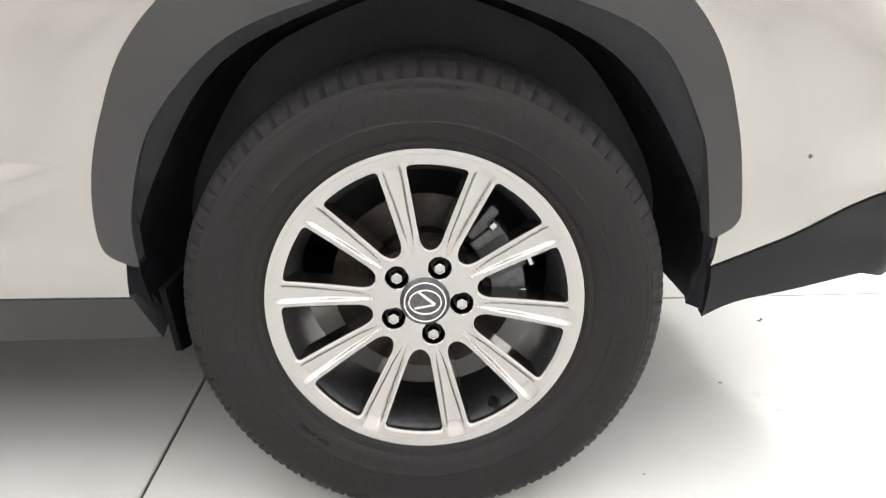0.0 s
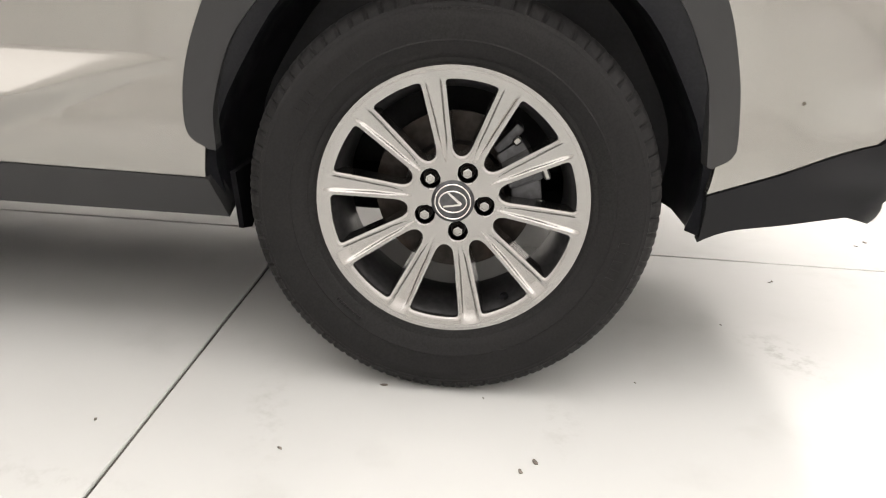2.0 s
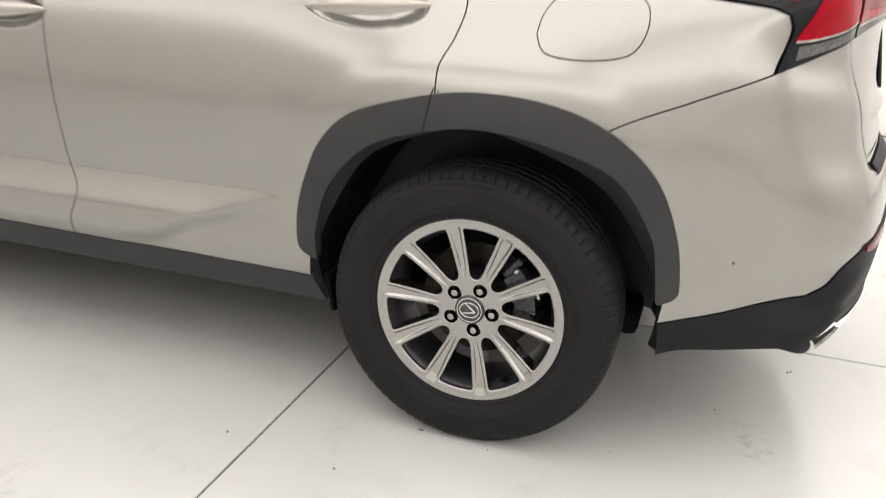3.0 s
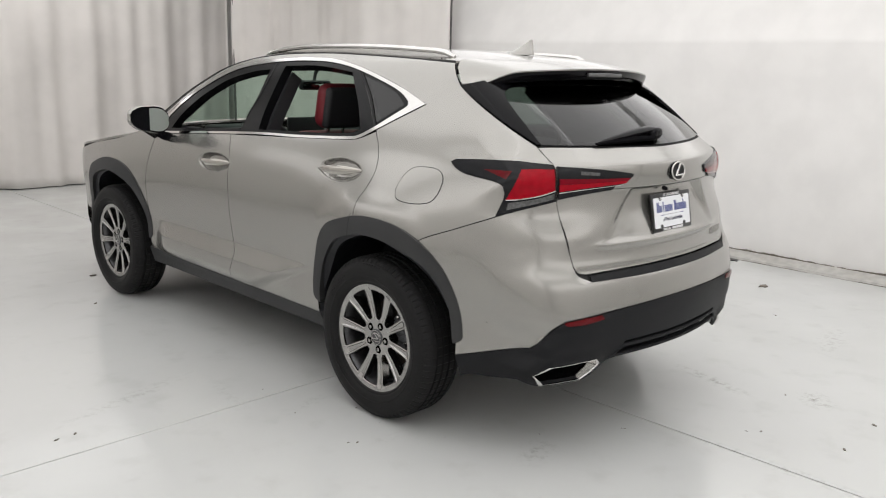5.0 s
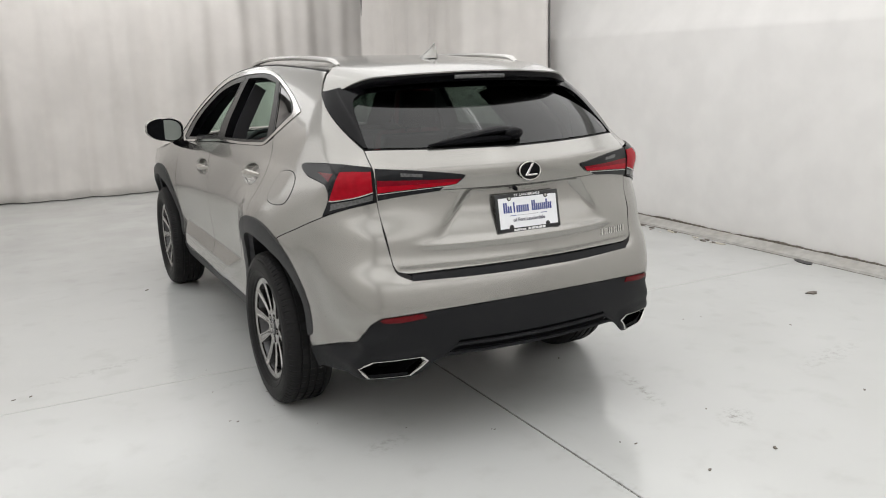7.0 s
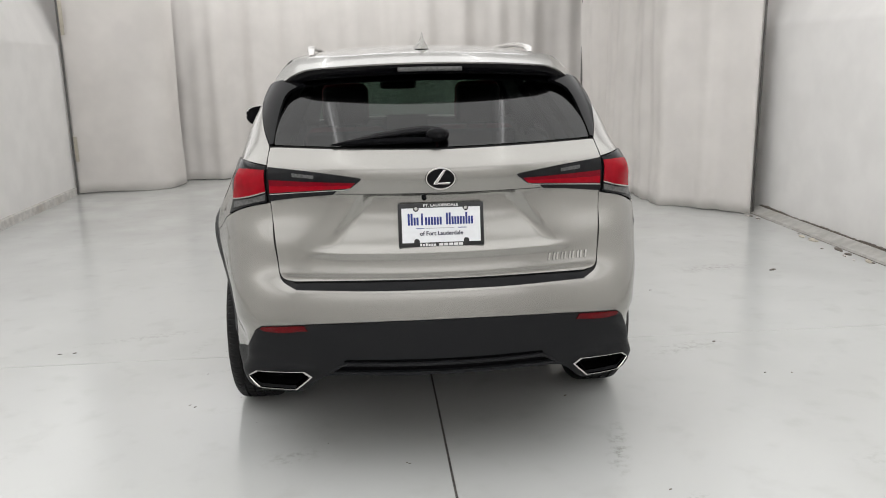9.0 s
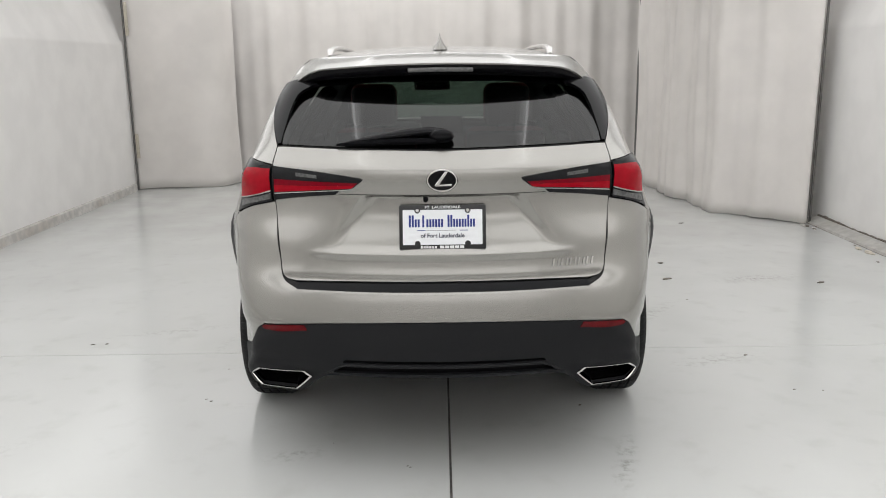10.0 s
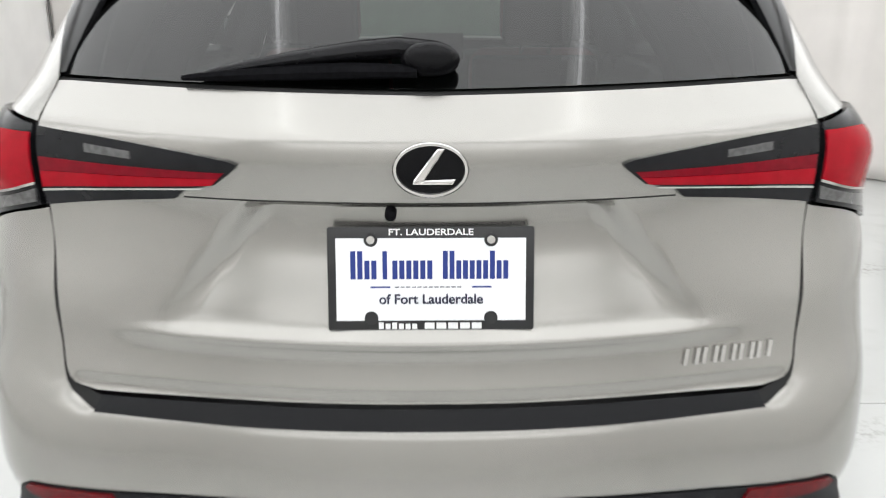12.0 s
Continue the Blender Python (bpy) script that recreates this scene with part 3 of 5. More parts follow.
def make_studio():
    make_floor()
    make_wall("wall_left", LEFT, -1, "plain white studio wall with scuffs and a top tilted to look brighter")
    make_wall("wall_right", RIGHT, 1, "plain white studio wall with faint marks above a dirty ledge")
    make_flat_wall("wall_back", (LEFT - .8, BACK, -.02), (RIGHT + .8, BACK + .2, CEILING), "white end wall behind the curtains")
    make_flat_wall("wall_front", (LEFT - .8, FRONT - .2, -.02), (RIGHT + .8, FRONT, CEILING), "plain white end wall of the studio")
    bm = bmesh.new()
    box(bm, (LEFT - .8, FRONT - .2, CEILING), (RIGHT + .8, BACK + .2, CEILING + .15))
    tagged(part("ceiling", bm, CEIL, None), "white studio ceiling", "ceiling", kind="structure")
    # the curtains round the far end
    make_curtain([(-2.95, 7.72), (-1.5, 7.80), (0, 7.74), (1.5, 7.78), (2.95, 7.70)], 3.2, lambda s, n: .012, [(1.15, .55, .4), (2.1, .45, 1.3), (.45, .5, 0), (4.1, .22, .7)], .062,
                 "pleated off-white vinyl curtain across the far end")
    c = make_curtain([(-3.93, 6.76), (-3.4, 6.86), (-2.85, 7.05), (-2.72, 7.40)], 3.2, lambda s, n: .012 + .008 * math.sin(5 * s), [(.8, .6, 0), (1.7, .25, 1)], .04,
                     "off-white vinyl curtain sheet with a dark edge in the far corner")
    for z0, z1 in ((.42, .73), (1.95, 2.35)):
        bm = bmesh.new()
        box(bm, (-3.900, 6.712, z0), (-3.858, 6.718, z1), .001)
        part("tape_strip", bm, TAPE, c, "aged tan tape")
    # dark upright stands in for the shadow in the gap beside the curtain
    upright(-3.925, 6.735, .01, 3.2, .014, EDGE, "hem_pole", "dark edge pole", c)
    c = make_curtain([(3.57, 4.00), (3.22, 4.22), (2.84, 4.70), (2.74, 5.5), (2.68, 6.2), (2.57, 6.83)], 3.2, lambda s, n: .010 + .007 * math.sin(4 * s), [(1.0, .5, .9), (2.2, .45, .2), (.5, .4, 2), (4.4, .22, 1.1)], .060,
                     "long wavy off-white vinyl curtain along the side wall")
    upright(3.585, 3.985, .01, 3.2, .012, EDGE, "hem_pole", "dark edge pole", c)
    upright(2.535, 6.81, .01, 3.2, .016, EDGE, "hem_pole", "dark edge pole", c)
    # skirting and ledge
    bm = bmesh.new()
    prism([(LEFT, FRONT, 0), (LEFT + .025, FRONT, 0), (LEFT + .022, FRONT, .085), (LEFT, FRONT, .10)], (0, 12.7, 0), bm)
    tagged(part("baseboard", bm, DIRTY, None), "grey scuffed skirting along the white wall", "skirting", kind="structure")
    bm = bmesh.new()
    prism([(RIGHT - .15, FRONT, 0), (RIGHT - .140, FRONT, .020), (RIGHT - .10, FRONT, .030), (RIGHT - .02, FRONT, .058), (RIGHT - .02, FRONT, 0)], (0, 10.1, 0), bm)
    ledge = tagged(part("trim", bm, KERB, None), "stained low ledge at the foot of the white wall", "ledge", kind="structure")
    rng = random.Random(3)
    for name, x, z, tall, deep, label in (("wall_gap", RIGHT - .021, .056, .020, .022, "dark ragged gap behind the ledge"), ("floor_gap", RIGHT - .153, -.001, .006, .008, "dark line where the ledge meets the floor")):
        ys = np.arange(FRONT, FRONT + 10.1, .04)
        bm = bmesh.new()
        rows = []
        for k in range(len(ys)):
            up = tall * (.55 + .45 * math.sin(k * .21) * math.sin(k * .053 + 1)) + rng.uniform(-.25, .25) * tall
            rows.append([bm.verts.new(v) for v in ((x, ys[k], z), (x, ys[k], z + up), (x + deep, ys[k], z + up), (x + deep, ys[k], z))])
        for a, b in zip(rows, rows[1:]):
            for j in range(3):
                bm.faces.new((a[j], a[j + 1], b[j + 1], b[j]))
        part(name, bm, GRIME, ledge, label)


def make_ceiling_light(x, y, length):
    """A surface-mounted tube light with a white tray, end caps and a lit tube."""
    root = tagged(new("ceiling_light"), "long white tube light on the ceiling, switched on", "ceiling light", "ceiling lights")
    root.location = (x, y, CEILING)
    h = length / 2
    bm = bmesh.new()
    prism([(-.085, -h, 0), (.085, -h, 0), (.060, -h, -.055), (-.060, -h, -.055)], (0, length, 0), bm)
    part("tray", bm, CEIL, root)
    bm = tube([(0, -h + .03, -.080), (0, 0, -.080), (0, h - .03, -.080)], .018, 10)
    part("tube", bm, DIFFUSER, root)
    for sgn in (-1, 1):
        bm = bmesh.new()
        box(bm, (-.022, sgn * (h - .018) - .014, -.104), (.022, sgn * (h - .018) + .014, -.050), .004)
        part("end_cap", bm, CEIL, root)


def make_debris(x, y, r, turn, mat, label, name="debris", stretch=2.0):
    """A small flat irregular flake on the floor."""
    rng = random.Random(int(abs(x * 977 + y * 331) * 10))
    bm = bmesh.new()
    n = 9
    pts = []
    for k in range(n):
        a = 2 * math.pi * k / n
        q = r * rng.uniform(.6, 1.15)
        px, py = q * math.cos(a) * stretch, q * math.sin(a)
        pts.append((x + px * math.cos(turn) - py * math.sin(turn), y + px * math.sin(turn) + py * math.cos(turn), .0008))
    prism(pts, (0, 0, min(.006, r * .35)), bm)
    return tagged(part(name, bm, mat, None), label, "debris", "floor debris")


make_studio()
for lx in ROWS:
    for k in range(4):
        make_ceiling_light(lx, -3.21 + 2.54 * k, 2.5)



# ---- the car ----
car = tagged(new("car"), "champagne-silver compact SUV with dark plastic cladding, parked on the studio floor", "car")

S, R = (lambda y, z: ("s", y, z)), (lambda x, z: ("r", -x, z))
TOP_EDGE = spline([-.165, .10, .466, .756, 1.144, 1.5, 1.81, 2.03, 2.30, 2.6, 3.0, 3.4, 3.55], [1.575, 1.586, 1.600, 1.606, 1.596, 1.548, 1.425, 1.285, 1.13, 1.065, 1.00, .90, .80])
RIDGE = spline([-.17, .056, .5, 1.0, 1.3, 1.5, 1.81, 2.03, 2.3, 2.36, 2.6, 3.0, 3.4, 3.58], [1.603, 1.626, 1.644, 1.650, 1.637, 1.592, 1.455, 1.325, 1.165, 1.135, 1.115, 1.065, .96, .82])

BELT = [S(2.06, 1.117), S(1.13, 1.178), S(.70, 1.194), S(.33, 1.214), S(.235, 1.228), S(.142, 1.270)]
DLO_TIP = [S(.142, 1.270), S(-.107, 1.392)]
DLO_TOP = [S(-.107, 1.392), S(.125, 1.466), S(.466, 1.545), S(.756, 1.576), S(1.144, 1.566), S(1.507, 1.516), S(1.812, 1.390), S(2.033, 1.237), S(2.12, 1.150)]
DLO_NOSE = [S(2.12, 1.150), S(2.06, 1.117)]
SEAM_F = [S(1.300, 1.170), S(1.272, 1.09), S(1.250, 1.0), S(1.238, .85), S(1.232, .70), S(1.222, .60), S(1.187, .525), S(1.215, .44), S(1.228, .380)]
SEAM_R = [S(.142, 1.262), S(.092, 1.200), S(.051, 1.110), S(.061, 1.035), S(.088, .970), S(.090, .90), S(.112, .832)]
ARCH_IN = [S(.112, .832), S(.265, .772), S(.390, .650), S(.446, .520), S(.452, .44)]
ARCH_BACK = [S(-.283, .812), S(-.172, .852), S(-.018, .858), S(.112, .832)]


def belt_point(y):
    return S(y, float(np.interp(y, [.235, .33, .70, 1.13, 2.06], [1.228, 1.214, 1.194, 1.178, 1.117])))


def make_body():
    # doors
    cups = [(.11, 1.02, .48, 1.145, .009), (1.22, .95, 1.60, 1.07, .009)]
    panel("rear_door", "side", [SEAM_F[::-1][:-1] + [belt_point(1.305)], [belt_point(1.305), belt_point(.70), belt_point(.33), belt_point(.235), S(.142, 1.262)], SEAM_R, ARCH_IN,
                                [S(.452, .44), S(.460, .371)], [S(.460, .371), S(1.228, .380)]], PAINT, car, fine=cups[:1] + [(.44, .49, 1.24, .605, .010)], step=.018)
    panel("front_door", "side", [SEAM_F[::-1][:-1] + [belt_point(1.305)], [belt_point(1.305), belt_point(1.7), belt_point(2.05)], [belt_point(2.05), S(2.13, 1.08)],
                                 [S(2.13, 1.08), S(2.17, .9), S(2.19, .7), S(2.20, .394)], [S(2.20, .394), S(1.228, .380)]], PAINT, car, fine=cups[1:] + [(1.22, .49, 2.18, .605, .012)], step=.018)
    panel("front_wing", "side", [[S(2.13, 1.08), S(2.17, .9), S(2.19, .7), S(2.20, .394)], [S(2.20, .394), S(2.205, .43)], [S(2.205, .43), S(2.212, .52), S(2.255, .66), S(2.345, .80), S(2.49, .875), S(2.66, .895), S(2.83, .870), S(2.97, .795), S(3.08, .66), S(3.13, .50)],
                                 [S(3.13, .50), S(3.32, .52)], [S(3.32, .52), S(3.34, .905)],
                                 [S(3.34, .905), S(3.0, .985), S(2.6, 1.05), S(2.32, 1.115)], [S(2.32, 1.115), S(2.13, 1.08)]], PAINT, car, step=.03)
    # the quarter panel with the roof frame over the windows
    edge = [float(TOP_EDGE(y)) for y in (2.27, 2.03, 1.81, 1.5, 1.144, .756, .466, .10)]
    panel("quarter_panel", "polar", [SEAM_R[::-1], DLO_TIP, DLO_TOP, DLO_NOSE[:1] + [S(2.27, edge[0] - .004)],
                                     [S(2.27, edge[0] - .004)] + [S(y, z - .004) for y, z in zip((2.03, 1.81, 1.5, 1.144, .756, .466, .10), edge[1:])] + [S(-.165, 1.568)],
                                     [S(-.165, 1.568), S(-.195, 1.535), S(-.262, 1.476)], [S(-.262, 1.476), R(.629, 1.258)], [R(.629, 1.258), R(.634, 1.195)],
                                     [R(.634, 1.195), R(.70, 1.202), S(-.610, 1.204), S(-.376, 1.190)], [S(-.376, 1.190), S(-.358, 1.178), S(-.389, 1.157)],
                                     [S(-.389, 1.157), S(-.443, 1.141), S(-.599, 1.122), S(-.632, 1.099), S(-.634, 1.063), S(-.615, .993)],
                                     [S(-.615, .993), S(-.458, .928), S(-.304, .862), S(-.283, .812)], ARCH_BACK], PAINT, car, step=.02)
    # fuel flap: a groove with a lid in it
    flap = [S(-.119, 1.047), S(-.127, 1.09), S(-.160, 1.132), S(-.215, 1.146), S(-.300, 1.145), S(-.345, 1.118), S(-.352, 1.068), S(-.330, 1.022), S(-.280, 1.004), S(-.195, 1.000), S(-.140, 1.012), S(-.119, 1.047)]
    ob = panel("flap_groove", "side", [flap], GAP, car, lift=.0012, depth=.002, gap=0, both=False, roll=0)
    panel("fuel_flap", "side", [flap], PAINT, car, lift=.0030, depth=.003, gap=.0026, both=False, roll=.0012)
    # bumper
    low = [R(.20, .640), R(.446, .629), R(.60, .618), R(.672, .612)]
    corner = [R(.672, .612), R(.706, .585), R(.735, .53), S(-.770, .494)]
    skirt = [S(-.770, .494), S(-.62, .455), S(-.450, .399)]
    half = [[S(-.283, .812), S(-.304, .862), S(-.458, .928), S(-.615, .993)], [S(-.615, .993), S(-.644, 1.006), R(.72, 1.035), R(.627, 1.058)],
            [R(.627, 1.058), R(.620, .98), R(.605, .84), R(.600, .803), R(.586, .775), R(.545, .755)], [R(.545, .755), R(.40, .755), R(.20, .757), R(0, .758)]]
    under = [[R(0, .643)] + low, corner, skirt, [S(-.450, .399), S(-.456, .455)], [S(-.456, .455), S(-.458, .56), S(-.422, .655), S(-.338, .776), S(-.283, .812)]]

    def flip(segs):
        return [[(k, -a, z) if k == "r" else ("m", a, z) for k, a, z in seg][::-1] for seg in segs[::-1]]
    panel("rear_bumper", "polar", half + flip(half) + flip(under) + under, PAINT, car, both=False, step=.024)
    # lower bumper
    foot = [[S(-.450, .399), S(-.455, .300)], [S(-.455, .300), S(-.51, .326), S(-.62, .342), R(.765, .358)], [R(.765, .358), R(.71, .336), R(.60, .334), R(.53, .352), R(.47, .402), R(.41, .424), R(.2, .427), R(0, .427)]]
    lower = [[R(0, .643)] + low, corner, skirt]
    slot = [[R(-.410, .441), R(-.2, .443), R(0, .443), R(.2, .443), R(.410, .441)], [R(.410, .441), R(.385, .462)], [R(.385, .462), R(.2, .463), R(0, .463), R(-.2, .463), R(-.385, .462)], [R(-.385, .462), R(-.410, .441)]]
    groove = [[R(-.375, .4815), R(-.2, .482), R(0, .482), R(.2, .482), R(.375, .4815)], [R(.375, .4815), R(.365, .490)], [R(.365, .490), R(.2, .492), R(0, .492), R(-.2, .492), R(-.365, .490)], [R(-.365, .490), R(-.375, .4815)]]
    tips = []
    for sgn in (1, -1):
        q = [(.752, .388), (.712, .420), (.525, .437), (.502, .418), (.562, .358), (.712, .347), (.752, .388)]
        tips.append([[R(sgn * a, z) for a, z in (q if sgn > 0 else q[::-1])][k:k + 2] for k in range(6)])
    panel("lower_bumper", "polar", foot + flip(foot) + flip(lower) + lower, CLADDING, car, lift=.003, both=False, step=.02, holes=[slot, groove] + tips,
          label="dark grained plastic lower bumper")
    panel("bumper_slot", "polar", slot, BLACK_MATT, car, lift=-.022, depth=.006, gap=-.014, both=False)
    panel("bumper_groove", "polar", groove, BLACK_MATT, car, lift=-.014, depth=.004, gap=-.008, both=False)
    for z, d, drop in ((.4722, .0055, .045), (.4335, .004, .0)):
        pts = [skin("rear", [(x, z - drop * smooth(.36, .46, abs(x)))])[0] for x in np.linspace(-.46, .46, 41)]
        part("slot_rib", tube([p + np.array((0, -.001, 0)) for p in pts], [.002] + [d] * 39 + [.002], 8), CLADDING, car)
    panel("step_pad", "polar", [[R(.545, .748), R(.3, .747), R(0, .749), R(-.3, .747), R(-.545, .748)], [R(-.545, .748), R(-.535, .772)], [R(-.535, .772), R(-.3, .776), R(0, .778), R(.3, .776), R(.535, .772)], [R(.535, .772), R(.545, .748)]],
          CLADDING, car, lift=.003, both=False, label="dark plastic loading-edge strip")
    # tailgate
    gate = [[R(.629, 1.252), R(.634, 1.195), R(.627, 1.058), R(.620, .98), R(.605, .84), R(.600, .806), R(.585, .784), R(.545, .775)], [R(.545, .775), R(.3, .780), R(0, .782)]]
    top = [[R(0, 1.247), R(.345, 1.252), R(.60, 1.256), R(.629, 1.252)]]
    panel("tailgate", "rear", gate + flip(gate) + flip(top) + top, PAINT, car, both=False, step=.016, fine=[(-.42, 1.07, .42, 1.11, .006), (-.42, 1.182, .42, 1.222, .006), (-.56, .862, .56, .896, .007), (-.58, .783, .58, .812, .006)])
    seam("rear", [R(.378, 1.0945), R(.2, 1.0945), R(0, 1.0945)], car, .0011, -.0006, name="tailgate_joint")
    glass = [[R(.629, 1.258), R(.612, 1.35), R(.60, 1.43), R(.57, 1.525)], [R(.57, 1.525), R(.3, 1.545), R(0, 1.552)]]
    gtop = [[R(0, 1.251), R(.345, 1.256), R(.60, 1.260), R(.629, 1.258)]]
    panel("rear_window", "rear", glass + flip(glass) + flip(gtop) + gtop, REAR_GLASS, car, both=False, lift=lambda p: .001 - .024 * smooth(1.30, 1.46, p[:, 2]), depth=.004, label="dark privacy glass rear window")
    frit = [[R(.575, 1.470), R(.45, 1.490), R(.25, 1.500), R(0, 1.503)]]
    ftop = [[R(0, 1.545), R(.3, 1.540), R(.555, 1.52)], [R(.555, 1.52), R(.575, 1.470)]]
    panel("glass_border", "rear", ftop + frit + flip(frit) + flip(ftop), BLACK_GLOSS, car, both=False, lift=lambda p: .003 - .024 * smooth(1.30, 1.46, p[:, 2]), depth=.001, label="black printed border of the rear glass")
    panel("window_side_trim", "polar", [[S(-.268, 1.474), R(.627, 1.259)], [R(.627, 1.259), R(.611, 1.262)], [R(.611, 1.262), R(.601, 1.34), R(.589, 1.40), R(.565, 1.447), R(.50, 1.478)], [R(.50, 1.478), R(.56, 1.50), S(-.268, 1.474)]], BLACK_GLOSS, car, lift=.006, depth=.012)
    for m, line in (("polar", SEAM_R), ("side", SEAM_F), ("polar", [S(-.283, .812), S(-.304, .862), S(-.458, .928), S(-.615, .993)]),
                    ("polar", [R(.634, 1.20), R(.627, 1.058), R(.620, .98), R(.605, .84), R(.600, .803), R(.586, .778), R(.545, .763), R(.3, .768), R(0, .770)]),
                    ("polar", [S(-.165, 1.568), S(-.195, 1.535), S(-.262, 1.476), R(.629, 1.258), R(.634, 1.20)]),
                    ("side", [S(2.13, 1.08), S(2.17, .9), S(2.19, .7), S(2.20, .394)]), ("polar", [R(.634, 1.253), R(.345, 1.2545), R(0, 1.249)])):
        seam(m, line, car)


def make_top():
    def loft(y0, y1, lower=0.0):
        def fn(u, v):
            y = y0 + (y1 - y0) * v
            ze = TOP_EDGE(y) - lower
            xe = -skin("side", np.stack([y.ravel(), ze.ravel()], 1))[:, 0].reshape(y.shape) - .004
            s = 2 * u - 1
            drop = .55 * s ** 2 + .45 * s ** 4
            return np.stack([xe * s, y, RIDGE(y) - lower + (ze - RIDGE(y) + lower) * drop], -1)
        return fn
    sheet("roof", loft(-.168, 1.30), 41, 30, PAINT, car)
    sheet("windscreen", loft(1.305, 2.27), 31, 20, SIDE_GLASS, car, thick=.005)
    sheet("bonnet", loft(2.30, 3.50), 31, 20, PAINT, car)
    for side in (0, 1):
        base = loft(1.32, 2.25, .012)
        sheet("pillar_lining", lambda u, v, side=side: base(np.where(side, 1 - .115 * u[::-1] - .006, .115 * u + .006), v), 5, 16, CABIN, car, thick=.02)
    sheet("headlining", loft(-.12, 1.28, .035), 21, 16, HEADLINING, car)
    seam("polar", [S(y, float(TOP_EDGE(y)) - .002) for y in (-.16, .1, .466, .756, 1.144, 1.5, 1.81, 2.03, 2.25)], car, .006, .004)

    def front(u):
        s = 2 * u - 1
        a = np.abs(s)
        t = np.clip((a - .84) / .16, 0, 1)
        knots = [0, .12, .45, 1]
        x = np.where(a < .84, .546 * a / .84, np.interp(t, knots, [.546, .564, .600, .641]))
        y = np.where(a < .84, -.166, np.interp(t, knots, [-.166, -.167, -.197, -.264]))
        z = np.where(a < .84, 1.604 - .027 * (a / .84) ** 2, np.interp(t, knots, [1.577, 1.570, 1.537, 1.478]))
        return np.stack([np.sign(s) * x, y, z], -1)

    def back(u):
        x = .584 * (2 * u - 1)
        k = np.clip((np.abs(x) - .47) / .114, 0, 1)
        return np.stack([x, -.530 + .42 * x * x + .03 * k * k, 1.552 - .08 * x * x - .036 * k * k], -1)

    def upper(u, v):
        w = v[..., None]
        p = front(u) * (1 - w) + back(u) * w
        p[..., 2] += .010 * np.sin(math.pi * v) * (1 - (2 * u - 1) ** 2)
        return p

    def under(u, v):
        b = back(u)
        steps = np.array([(0, 0, -.001), (0, .003, -.012), (0, .010, -.028), (0, .024, -.042), (0, .10, -.036), (0, .20, -.02)])
        k = v * 5
        i = np.clip(k.astype(int), 0, 4)
        f = (k - i)[..., None]
        return b + steps[i] * (1 - f) + steps[i + 1] * f
    sheet("spoiler", upper, 41, 10, PAINT, car, "painted roof spoiler", thick=.006)
    sheet("spoiler_underside", under, 41, 16, BLACK_GLOSS, car, "gloss black spoiler edge", thick=-.004)
    pts = [back(np.array(.5 + x / 1.21)) + np.array((0, -.001, -.020)) for x in np.linspace(-.132, .132, 14)]
    part("high_brake_light", tube(pts, .009, 8, (.5, 1)), LAMP_CLEAR, car, "clear high-level brake light strip")
    # roof rails
    rail = spline([-.07, -.03, .05, .25, .49, .8, 1.05, 1.25, 1.36, 1.42], [1.592, 1.608, 1.619, 1.629, 1.636, 1.637, 1.631, 1.616, 1.600, 1.584])
    path = [(-.490 - .034 * math.sin(math.pi * (y + .07) / 1.49), y, float(rail(y))) for y in np.linspace(-.07, 1.42, 30)]
    mirrored(part("roof_rail", tube(path, [.008] + [.014] * 28 + [.006], 10, (1.25, .9)), SATIN, car, "satin silver roof rail"))
    # shark-fin aerial
    bm = bmesh.new()
    rows = []
    for k in range(9):
        t = k / 8
        yb, yf = -.115 + .010 * t, .062 - .150 * t ** .75
        w = .031 * (1 - t) ** 1.9 + .0035 * (1 - .6 * t)
        z = 1.622 + .064 * t - (.006 if k == 0 else 0)
        ring = []
        for j in range(12):
            a = 2 * math.pi * j / 12
            ring.append(bm.verts.new((w * math.sin(a), (yf + yb) / 2 + (yf - yb) / 2 * math.cos(a), z)))
        rows.append(ring)
    for a, b in zip(rows, rows[1:]):
        for j in range(12):
            bm.faces.new((a[j], a[(j + 1) % 12], b[(j + 1) % 12], b[j]))
    bm.faces.new(rows[-1])
    part("aerial_fin", bm, PAINT, car, "body-coloured shark-fin aerial")


